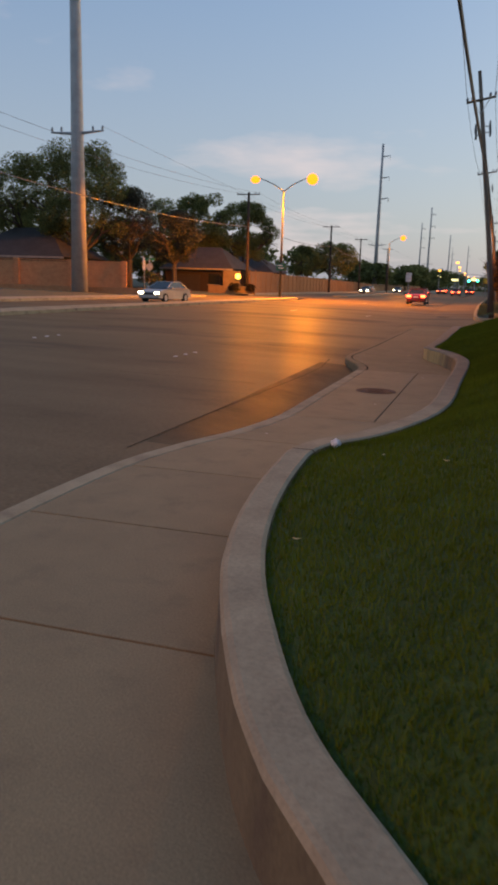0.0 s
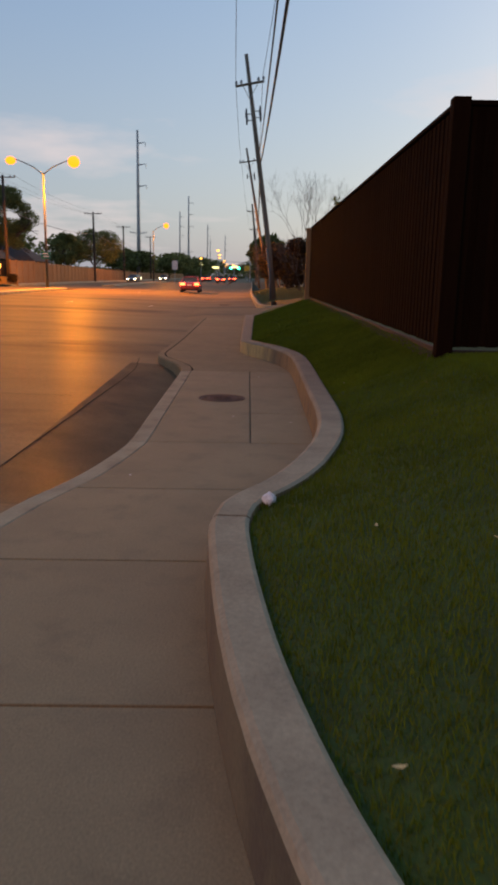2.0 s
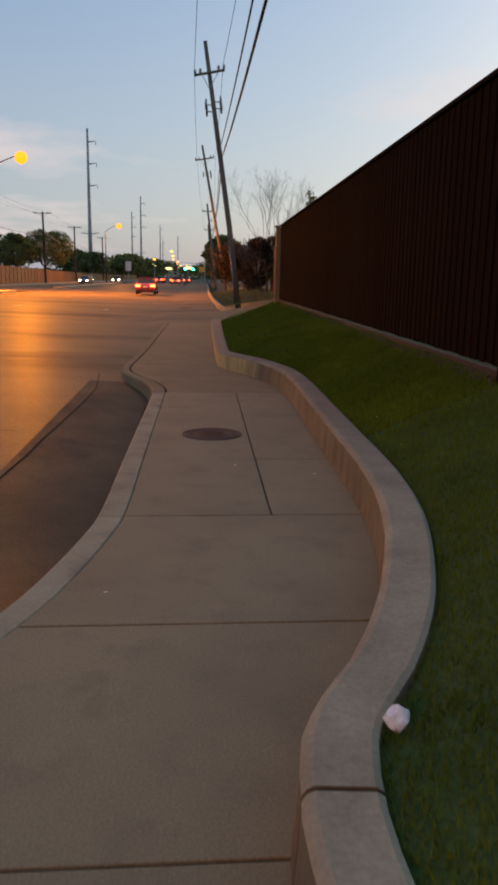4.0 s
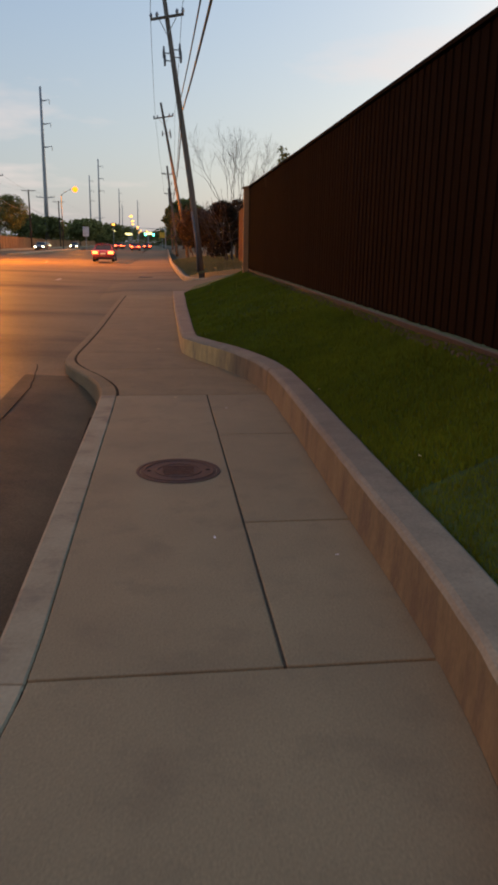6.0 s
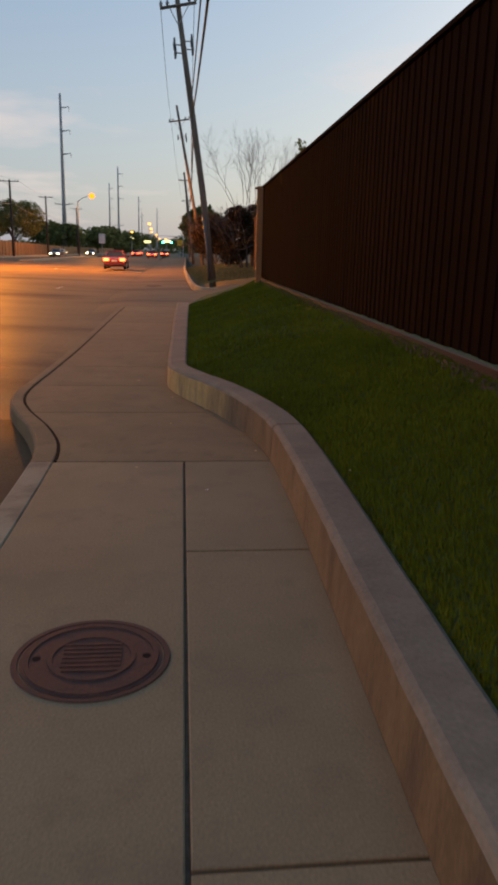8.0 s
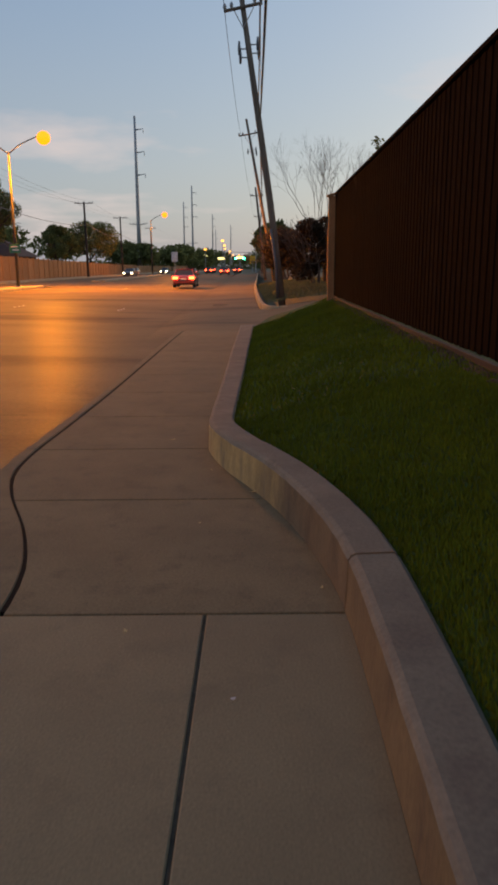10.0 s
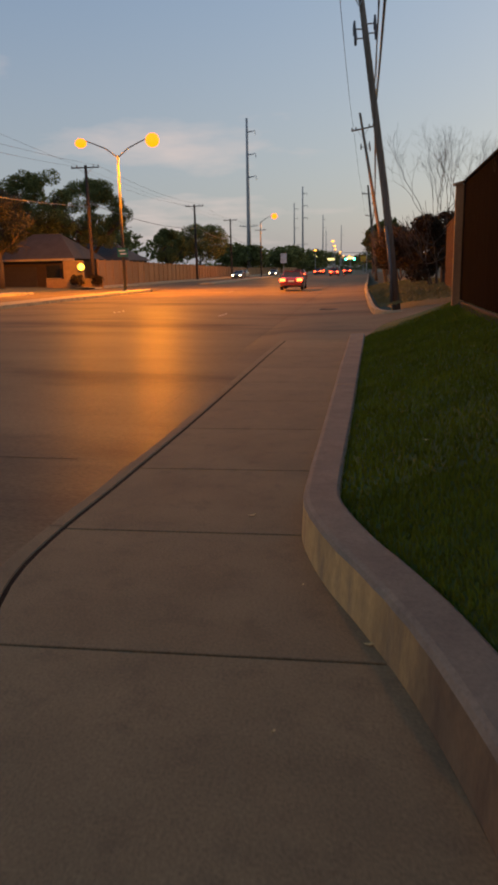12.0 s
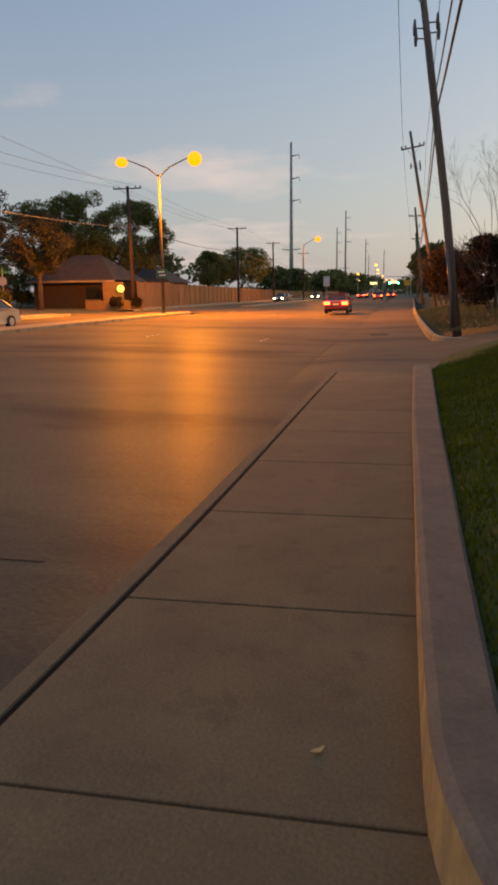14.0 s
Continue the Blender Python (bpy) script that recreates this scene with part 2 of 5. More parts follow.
GLASS = mat("car_glass", (0.02, 0.022, 0.025), None, 2, 20, 0.08, 0.0)
RED = mat("red_car_paint", (0.18, 0.016, 0.016), (0.15, 0.013, 0.013), 1, 20, 0.3, 0.0, speck=0.05, coat=0.6)
SILVER = mat("silver_car_paint", (0.34, 0.33, 0.33), None, 1, 20, 0.35, 0.0, metal=0.5, speck=0.05, coat=0.6)
DARKCAR = mat("dark_car_paint", (0.04, 0.042, 0.05), None, 1, 20, 0.3, 0.0, speck=0.05, coat=0.6)
PLASTIC = mat("black_plastic", (0.025, 0.025, 0.025), None, 4, 40, 0.6, 0.1)
PAPER = mat("crumpled_paper", (0.8, 0.8, 0.8), (0.7, 0.7, 0.72), 9, 40, 0.8, 0.2)
LEAFLITTER = mat("dry_leaf", (0.62, 0.52, 0.24), (0.45, 0.35, 0.15), 9, 40, 0.8, 0.2)
E_SODIUM = glow("sodium_lens", (1.0, 0.17, 0.007), 3.0)
E_HEAD = glow("headlight", (1.0, 0.84, 0.5), 14)
E_FOG = glow("fog_light", (1.0, 0.7, 0.12), 10)
E_TAIL = glow("tail_light", (1.0, 0.07, 0.02), 14)
E_GREEN = glow("signal_green", (0.05, 1.0, 0.6), 9)
E_WARM = glow("wall_lamp_bulb", (1.0, 0.55, 0.07), 4)
E_FAR = glow("far_lamp", (1.0, 0.42, 0.06), 3.2)
E_SHOP = glow("shop_sign", (1.0, 0.85, 0.35), 1.6)


# ---- building helpers ----
def part(name, bm, material, parent=None, label="", smooth=False):
    me = bpy.data.meshes.new(name)
    bm.normal_update()
    bm.to_mesh(me)
    bm.free()
    me.materials.append(material)
    if smooth:
        for f in me.polygons:
            f.use_smooth = True
    ob = new(name, me)
    if parent:
        ob.parent = parent
    if label:
        ob["label"] = label
    return ob


def thing(name, m, label, category, group="", kind=""):
    ob = new(name)
    ob.empty_display_size = 0.2
    ob.matrix_world = m
    return tagged(ob, label, category, group, kind)


def at(x, y, z=0.0, rz=0.0):
    return pose(x, y, z, 0, 0, rz)


def box(bm, x0, x1, y0, y1, z0, z1, bevel=0.0):
    vs = bmesh.ops.create_cube(bm, size=1.0)["verts"]
    for v in vs:
        v.co = Vector(((x0 + x1) / 2 + v.co.x * (x1 - x0), (y0 + y1) / 2 + v.co.y * (y1 - y0), (z0 + z1) / 2 + v.co.z * (z1 - z0)))
    if bevel:
        es = list({e for v in vs for e in v.link_edges})
        bmesh.ops.bevel(bm, geom=es, offset=bevel, segments=2, affect="EDGES", profile=0.6)
    return bm


def boxbm(*a, bevel=0.0):
    return box(bmesh.new(), *a, bevel=bevel)


def tube(bm, pts, radii, sides=8, cap=True):
    """A tapered tube through points."""
    pts = [Vector(p) for p in pts]
    rings = []
    for i, p in enumerate(pts):
        d = (pts[min(i + 1, len(pts) - 1)] - pts[max(i - 1, 0)]).normalized()
        a = d.orthogonal().normalized() if i == 0 else (ax - d * ax.dot(d)).normalized()
        ax = a
        b = d.cross(a)
        r = radii[i] if isinstance(radii, (list, tuple)) else radii
        rings.append([bm.verts.new(p + (a * math.cos(2 * math.pi * k / sides) + b * math.sin(2 * math.pi * k / sides)) * r) for k in range(sides)])
    for q, w in zip(rings, rings[1:]):
        for k in range(sides):
            bm.faces.new((q[k], q[(k + 1) % sides], w[(k + 1) % sides], w[k]))
    if cap:
        bm.faces.new(rings[0][::-1])
        bm.faces.new(rings[-1])
    return bm


def tubebm(pts, radii, sides=8):
    return tube(bmesh.new(), pts, radii, sides)


def disc(bm, c, r, h, sides=24, axis="z"):
    c = Vector(c)
    d = {"x": Vector((1, 0, 0)), "y": Vector((0, 1, 0)), "z": Vector((0, 0, 1))}[axis]
    return tube(bm, [c - d * h / 2, c + d * h / 2], r, sides)


def curve(points):
    """Catmull-Rom through (x, y) points, resampled finely; returns an array."""
    p = np.array(points, float)
    q = np.vstack([2 * p[0] - p[1], p, 2 * p[-1] - p[-2]])
    out = []
    for i in range(1, len(q) - 2):
        n = max(2, int(np.linalg.norm(q[i + 1] - q[i]) / 0.12))
        for t in np.linspace(0, 1, n, endpoint=False):
            out.append(0.5 * (2 * q[i] + (q[i + 1] - q[i - 1]) * t + (2 * q[i - 1] - 5 * q[i] + 4 * q[i + 1] - q[i + 2]) * t * t
                              + (3 * q[i] - q[i - 1] - 3 * q[i + 1] + q[i + 2]) * t ** 3))
    out.append(q[-2])
    return np.array(out)


def normals(c):
    d = np.gradient(c, axis=0)
    d /= np.linalg.norm(d, axis=1)[:, None]
    return np.stack([d[:, 1], -d[:, 0]], 1)


def sweep(c, profile):
    """A solid swept along a plan curve; profile(point) gives (offset to the right, z) pairs of a closed section."""
    bm = bmesh.new()
    nn = normals(c)
    rings = []
    for p, n in zip(c, nn):
        rings.append([bm.verts.new((p[0] + n[0] * o, p[1] + n[1] * o, z)) for o, z in profile(p)])
    k = len(rings[0])
    for q, w in zip(rings, rings[1:]):
        for i in range(k):
            bm.faces.new((q[i], w[i], w[(i + 1) % k], q[(i + 1) % k]))
    bm.faces.new(rings[0])
    bm.faces.new(rings[-1][::-1])
    bmesh.ops.recalc_face_normals(bm, faces=bm.faces)
    return bm


def pieces_of(c, cuts, gap=0.006):
    """Splits a plan curve at the y values given."""
    out = []
    for a, b in zip(cuts, cuts[1:]):
        s = c[(c[:, 1] > a + gap + 0.03) & (c[:, 1] < b - gap - 0.03)]
        if len(s) > 1:
            ea = np.array([[np.interp(a + gap, c[:, 1], c[:, 0]), a + gap]])
            eb = np.array([[np.interp(b - gap, c[:, 1], c[:, 0]), b - gap]])
            out.append(np.vstack([ea, s, eb]))
    return out


def sheet(name, xs, ys, height, material, label, category, kind="structure"):
    """A ground sheet over a grid of x and y; xs may be a function of y."""
    bm = bmesh.new()
    rows = []
    for y in ys:
        row = xs(y) if callable(xs) else xs
        rows.append([bm.verts.new((x, y, height(x, y))) for x in row])
    for q, w in zip(rows, rows[1:]):
        for i in range(len(q) - 1):
            bm.faces.new((q[i], q[i + 1], w[i + 1], w[i]))
    return tagged(part(name, bm, material, smooth=True), label, category, kind=kind)


def smooth01(v, a, b):
    t = min(1.0, max(0.0, (v - a) / (b - a)))
    return t * t * (3 - 2 * t)


def arange(a, b, step):
    return list(np.linspace(a, b, max(2, int(round((b - a) / step)) + 1)))


# ---- plan lines ----
KERB_OUT = curve([(-2.34, -14), (-2.3, -6), (-2.27, 2), (-2.22, 4.9), (-2.0, 6.2), (-1.68, 7.2), (-1.5, 8.1), (-1.44, 8.7), (-1.42, 10), (-1.39, 12),
                  (-1.36, 14.0), (-1.39, 14.8), (-1.58, 15.6), (-1.88, 16.4), (-2.03, 17.0), (-2.06, 17.7), (-2.0, 19.2), (-1.92, 22), (-1.83, 28), (-1.76, 31.4)])
WALL_IN = curve([(9.0, -2.6), (5.0, -2.2), (2.6, -1.3), (1.5, -0.3), (0.68, 0.72), (0.40, 1.10), (0.21, 1.47), (0.02, 1.93), (-0.12, 2.32), (-0.25, 2.8), (-0.36, 3.4), (-0.43, 4.0),
                 (-0.48, 4.7), (-0.49, 5.05), (-0.44, 5.4), (-0.34, 5.63), (-0.2, 5.86), (-0.02, 6.25), (0.15, 6.75), (0.33, 7.45), (0.44, 8.2), (0.49, 9.0), (0.52, 10.3), (0.56, 11.8),
                 (0.59, 13.0), (0.59, 14.35), (0.5, 15.15), (0.32, 15.95), (0.11, 16.57), (-0.07, 17.03), (-0.2, 17.48), (-0.265, 17.85), (-0.275, 18.4), (-0.262, 20), (-0.24, 21.6),
                 (-0.19, 25.5), (-0.12, 29), (-0.07, 31.6)])
BATTER = 0.02


def wall_w(y):
    return float(np.interp(y, [4.5, 6.5, 15, 18, 21, 26, 31], [0.215, 0.245, 0.25, 0.24, 0.28, 0.33, 0.36]))


WALL_OUT = WALL_IN + normals(WALL_IN) * np.array([[wall_w(y)] for y in WALL_IN[:, 1]])
FENCE_A, FENCE_B = (2.05, 9.85), (2.52, 32.0)


def wall_top(y):
    return float(np.interp(y, [-3, 6, 14, 17.2, 20, 23.4, 32], [0.33, 0.33, 0.30, 0.29, 0.2, 0.15, 0.14]))


def kerb_x(y):
    return float(np.interp(y, KERB_OUT[:, 1], KERB_OUT[:, 0]))


def crack_x(y):
    return kerb_x(y) + float(np.interp(y, [15, 16, 18, 31], [0.19, 0.15, 0.13, 0.13]))


def wall_x(y):
    return float(np.interp(y, WALL_IN[:, 1], WALL_IN[:, 0]))


def wall_out_x(y):
    return float(np.interp(y, WALL_OUT[:, 1], WALL_OUT[:, 0]))


def fence_x(y):
    return FENCE_A[0] + (y - FENCE_A[1]) * (FENCE_B[0] - FENCE_A[0]) / (FENCE_B[1] - FENCE_A[1])


def lawn_z(x, y):
    a, f = wall_out_x(y), max(fence_x(y), wall_out_x(y) + 0.8)
    z0 = wall_top(y) - 0.045
    t = (x - a) / (f - a)
    if t > 1:
        return 0.8 + min(0.25, 0.04 * (x - f))
    return z0 + (0.8 - z0) * max(0.0, t) + 0.012 * math.sin(3.1 * x + 1.7 * y) * min(1, 4 * max(t, 0))


def inlet(y):
    return smooth01(y, 6.8, 8.7) * (1 - smooth01(y, 14.0, 16.4))


def road_z(x, y):
    return float(np.interp(x, [-17.3, -9, -2.55], [0.05, 0.02, -0.13]))


def lean(y):
    """How far the road's lines have moved to the right at y."""
    return 0.017 * (y - 18)


# ---- ground, road, kerbs ----
far_y = [-300, -60, 0, 40, 100, 200, 400, 800, 1500, 3000]
sheet("ground", [-3000, -300, -60, -33, -28.5, -27, -26.6, -2.0, 3.0, 3.4, 6, 60, 300, 3000], far_y,
      lambda x, y: float(np.interp(x, [-60, -33, -28.5, -27, -26.6, 3.0, 3.4, 6, 60], [0.7, 0.3, 0.12, 0.1, -0.5, -0.5, 0.55, 0.7, 0.8])),
      GROUND, "dull grassy ground reaching to the horizon", "ground")
sheet("road", lambda y: [v + (lean(y) if v < -3 else 0) for v in (-17.4, -14, -9, -5.6, -2.55)], arange(-80, 40, 4) + [60, 90, 140, 250, 500, 1200, 2500],
      lambda x, y: road_z(x - lean(y), y), ROAD, "worn grey road with a dull polished sheen", "road")
def gutter_z(x, y):
    drop = (0.03 + 0.17 * inlet(y)) * (1 - smooth01(y, 28.5, 31.4)) - 0.1 * smooth01(y, 28.5, 31.4)
    return -0.13 - drop * min(1, max(0, (x + 2.55) / max(0.05, kerb_x(y) + 2.55)))


# the apron's colour carries the shade of the dip
for gname, ya, yb, gm, glabel in (("gutter", -14, 6.8, ROAD, "worn gutter along the kerb"), ("inlet_apron", 6.8, 16.6, GUTTER, "concrete apron dipping into the storm drain, coloured dark for its shade"), ("gutter_far", 16.6, 31.4, ROAD, "worn gutter along the kerb")):
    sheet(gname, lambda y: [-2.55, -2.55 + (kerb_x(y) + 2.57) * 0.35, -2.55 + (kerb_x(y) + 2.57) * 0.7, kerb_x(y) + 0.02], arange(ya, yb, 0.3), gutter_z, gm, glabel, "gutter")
sheet("alley_road", lambda y: [-2.55, -1.76, -0.6, 0.5, 2, 4, 14], arange(31.4, 40.6, 0.4),
      lambda x, y: float(np.interp(x, [-2.55, -1.76], [-0.13, -0.03])) if x < -1.7 else 0.004 - 0.03 * smooth01(y, 31.4, 33) * (x < 0) + float(np.interp(x, [0.5, 2, 4, 14], [0.0, 0.28, 0.5, 0.6])),
      ROAD, "worn concrete alley mouth crossing the pavement line", "road")
sheet("road_edge", lambda y: [-2.55, -1.0, 0.75 + max(0, lean(y) - 0.9)], [40.6, 60, 90, 140, 250, 500, 1200, 2500],
      lambda x, y: float(np.interp(x, [-2.55, 0.6], [-0.13, 0.0])), ROAD, "concrete road edge beyond the alley", "road")
sheet("oncoming_road", lambda y: [v + lean(y) for v in (-27.0, -23.5, -19.3)], [-80, 0, 60, 100, 160, 300, 800, 2500],
      lambda x, y: 0.06, ROAD, "dark oncoming carriageway beyond the median", "road")
sheet("median_opening", lambda y: [v + lean(y) for v in (-19.35, -17.35)], [77.5, 85, 93, 101], lambda x, y: 0.056, ROAD, "road surface in the median gap", "road")
sheet("side_street", lambda y: [-90, -40, -27 + lean(y)], [73, 78, 84], lambda x, y: 0.3 if x < -35 else (0.07 if x > -30 else 0.2), ROAD, "side street joining beyond the median", "road")

# road joints of tar
for n, (x0, y0, x1, y1) in enumerate(((-2.6, 6.4, -2.33, 15.6), (-2.33, 15.6, -2.5, 17.5), (-4.75, 30.3, -3.9, 30.1), (-6.2, 12, -2.8, 12.1), (-9.0, 20, -2.7, 20.2), (-12, 34, -2.6, 34.2))):
    d = Vector((x1 - x0, y1 - y0)).normalized() * 0.007
    bm = bmesh.new()
    k = 12
    rows = []
    for i in range(k + 1):
        x, y = x0 + (x1 - x0) * i / k + random.uniform(-0.012, 0.012), y0 + (y1 - y0) * i / k
        z = (road_z(x, y) if x < -2.55 else gutter_z(x, y)) + 0.006
        rows.append((bm.verts.new((x - d.y, y + d.x, z)), bm.verts.new((x + d.y, y - d.x, z))))
    for q, w in zip(rows, rows[1:]):
        bm.faces.new((q[0], q[1], w[1], w[0]))
    tagged(part("road_joint", bm, TAR), "dark tar joint in the road", "road joint", kind="structure")


def kerb_section(w, h0):
    def f(p):
        b = -0.2 - 0.2 * inlet(p[1]) - 0.1
        return [(-0.012, b), (-0.004, -0.03), (0.006, -0.012), (0.022, 0.0), (w(p[1]) - 0.012, 0.0), (w(p[1]) - 0.003, -0.008), (w(p[1]) - 0.003, b)]
    return f


kerb = thing("kerb", at(0, 0), "pale concrete kerb that bends in round a storm drain", "kerb", kind="structure")
for seg in pieces_of(KERB_OUT, [-14, -9, -4, 0.5, 5.26, 8.5, 14.36, 17.9, 21.15, 24.6, 28, 31.4]):
    part("kerb_stone", sweep(seg, kerb_section(lambda y: crack_x(y) - kerb_x(y), 0)), SLAB2 if seg[0][1] > 14 else KERB, kerb)
# no slot is cut: solid black boxes stand in for its shade
bm = bmesh.new()
for y0, y1 in ((9.0, 11.2), (11.4, 13.8)):
    box(bm, kerb_x(11.4) - 0.035, kerb_x(11.4) + 0.1, y0, y1, -0.3, -0.13)
part("inlet_opening", bm, TAR, kerb, "black boxes standing in for the dark of the storm drain slot")

# retaining wall
wall = thing("retaining_wall", at(0, 0), "low cast concrete retaining wall curving round the lawn", "wall", kind="structure")


def wall_section(p):
    t = wall_top(p[1]) + 0.004 * noise.noise((p[0] * 3, p[1] * 3, 0.3))
    e = 0.006 * noise.noise((p[0] * 7, p[1] * 7, 2.0))
    w = wall_w(p[1])
    return [(-BATTER * t / 0.3 - 0.02, -0.12), (-BATTER * t / 0.3, 0.0), (-0.55 * BATTER * t / 0.3 + e, t * 0.5), (-0.008 + e, t - 0.035), (0.006 + e, t - 0.012), (0.03, t), (w - 0.03, t + 0.002), (w - 0.008, t - 0.012),
            (w, t - 0.05), (w, -0.12)]


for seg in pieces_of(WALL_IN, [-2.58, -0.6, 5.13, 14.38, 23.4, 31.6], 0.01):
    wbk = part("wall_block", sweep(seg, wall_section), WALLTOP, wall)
    for m in (FACE_SHADED, FACE_LIT_BROWN, FACE_LIT_OCHRE):
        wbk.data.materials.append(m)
    # upright faces take the painted shade first, then the painted glow, by y
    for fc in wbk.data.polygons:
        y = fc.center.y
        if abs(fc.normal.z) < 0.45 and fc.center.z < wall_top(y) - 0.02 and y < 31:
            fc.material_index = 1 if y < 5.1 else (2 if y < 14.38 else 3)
core = WALL_IN[(WALL_IN[:, 1] > -2.4) & (WALL_IN[:, 1] < 31.3)]
part("wall_core", sweep(core, lambda p: [(0.07, -0.1), (0.07, wall_top(p[1]) - 0.03), (wall_w(p[1]) - 0.03, wall_top(p[1]) - 0.03), (wall_w(p[1]) - 0.03, -0.1)]), TAR, wall)

# lawn
LAWN_Y = arange(-2.2, 33.2, 0.3)


def lawn_end(x):
    return float(np.interp(x, [0.1, 0.3, 0.54, 0.74, 1.4, 9], [30.4, 30.9, 32.2, 32.9, 33.2, 33.2]))


def lawn_row(y):
    a = wall_out_x(y) - 0.035
    if y > 30.6:
        a = max(a, float(np.interp(y, [30.4, 30.9, 32.2, 32.9, 33.2], [0.1, 0.3, 0.54, 0.74, 1.4])))
    return list(a + (10.0 - a) * (np.linspace(0, 1, 26) ** 1.8))


lawn = sheet("lawn", lawn_row, LAWN_Y, lawn_z, SOIL, "sloping mown lawn behind the low wall", "lawn")
bm = bmesh.new()
rows = []
for x in np.linspace(0.1, 10, 40):
    y = lawn_end(x)
    z = lawn_z(x, min(y, 33.2))
    rows.append((bm.verts.new((x, y, z)), bm.verts.new((x, y + 0.12, z - 0.5))))
for q, w in zip(rows, rows[1:]):
    bm.faces.new((q[0], w[0], w[1], q[1]))
tagged(part("lawn_edge", bm, SOIL, smooth=True), "earth edge of the lawn at the alley", "lawn", kind="structure")


def blades(name, spots, heights, widths, material, label, lean_amt=0.5):
    n = len(spots)
    ang = np.random.uniform(0, 2 * np.pi, n)
    tip = np.random.uniform(-1, 1, (n, 2)) * (heights * lean_amt)[:, None]
    w = np.stack([np.cos(ang), np.sin(ang)], 1) * widths[:, None] / 2
    v = np.zeros((n, 3, 3))
    v[:, 0, :2], v[:, 1, :2], v[:, 2, :2] = spots[:, :2] - w, spots[:, :2] + w, spots[:, :2] + tip
    v[:, 0, 2] = v[:, 1, 2] = spots[:, 2] - 0.005
    v[:, 2, 2] = spots[:, 2] + heights
    me = bpy.data.meshes.new(name)
    me.vertices.add(n * 3)
    me.vertices.foreach_set("co", v.ravel())
    me.loops.add(n * 3)
    me.loops.foreach_set("vertex_index", np.arange(n * 3, dtype=np.int32))
    me.polygons.add(n)
    me.polygons.foreach_set("loop_start", np.arange(0, n * 3, 3, dtype=np.int32))
    me.polygons.foreach_set("loop_total", np.full(n, 3, dtype=np.int32))
    me.update(calc_edges=True)
    me.materials.append(material)
    return tagged(new(name, me), label, "grass", kind="stuff")


def lawn_spots(n, y0, y1, xmax):
    y = np.random.uniform(y0, y1, n)
    a = np.interp(y, WALL_OUT[:, 1], WALL_OUT[:, 0])
    a = np.where(y > 30.6, np.maximum(a, np.interp(y, [30.4, 30.9, 32.2, 32.9, 33.2], [0.1, 0.3, 0.54, 0.74, 1.4])), a)
    f = np.maximum(np.minimum(xmax, FENCE_A[0] + (y - FENCE_A[1]) * 0.0212 - 0.03) if y0 > 9.8 else xmax, a + 0.1)
    x = a - 0.02 + (f - a + 0.02) * np.random.uniform(0, 1, n)
    fx = np.maximum(FENCE_A[0] + (y - FENCE_A[1]) * 0.0212, a + 0.8)
    z0 = np.interp(y, [-3, 6, 14, 17.2, 20, 23.4, 32], [0.33, 0.33, 0.30, 0.29, 0.2, 0.15, 0.14]) - 0.045
    t = (x - a) / (fx - a)
    z = np.where(t > 1, 0.8 + np.minimum(0.25, 0.04 * (x - fx)), z0 + (0.8 - z0) * t + 0.012 * np.sin(3.1 * x + 1.7 * y) * np.minimum(1, 4 * t))
    return np.stack([x, y, z], 1)


for n, y0, y1, xm, h, w in ((230000, -0.9, 9.8, 3.6, 0.036, 0.0055), (110000, 9.85, 18, 9, 0.04, 0.008), (50000, 18, 33.1, 9, 0.05, 0.014)):
    s = lawn_spots(n, y0, y1, xm)
    blades("grass", s, np.random.uniform(0.6, 1.3, n) * h, np.random.uniform(0.7, 1.3, n) * w, GRASS, "short mown green grass on the sloping lawn")

# verge beyond the alley
VK = curve([(12, 39.3), (4, 39.2), (2.2, 39.2), (1.3, 39.5), (0.85, 40.3), (0.7, 41.6), (0.64, 43.5), (0.62, 47), (0.62, 53), (0.66, 63), (0.85, 80), (1.6, 120), (3.8, 250)])
verge_kerb = thing("verge_kerb", at(0, 0), "pale rounded concrete kerb at the alley corner", "kerb", kind="structure")
part("kerb_stone", sweep(VK, lambda p: [(0.16, -0.1), (0.16, 0.22), (0.02, 0.22), (0.0, 0.2), (-0.01, -0.1)][::-1]), KERB, verge_kerb)
sheet("verge", lambda y: [max(float(np.interp(y, VK[::-1, 1][:1].tolist() + [39.2, 39.5, 40.3, 41.6, 45, 70, 120, 250], [12, 2.2, 1.3, 0.85, 0.7, 0.64, 0.7, 1.6, 3.8])), 0) + d for d in (0.1, 0.9, 2.2, 4, 9)],
      arange(39.3, 48, 0.5) + [55, 70, 120, 249], lambda x, y: float(np.interp(x - lean(y) * 0.4, [0.5, 1.7, 4, 9], [0.22, 0.5, 0.75, 0.9])), GROUND, "dry grass verge beside the leaning poles", "verge")
ys = np.random.uniform(39.5, 70, 16000)
xs = 0.9 + np.random.uniform(0, 1, 16000) ** 1.2 * 5 + np.maximum(0, 40.6 - ys) * 1.0
zs = np.interp(xs - 0.0068 * (ys - 18), [0.5, 1.7, 4, 9], [0.22, 0.5, 0.75, 0.9])
blades("verge_grass", np.stack([xs, ys, zs], 1), np.random.uniform(0.05, 0.11, 16000), np.random.uniform(0.02, 0.04, 16000), DRYGRASS, "dry yellow-green grass on the verge")

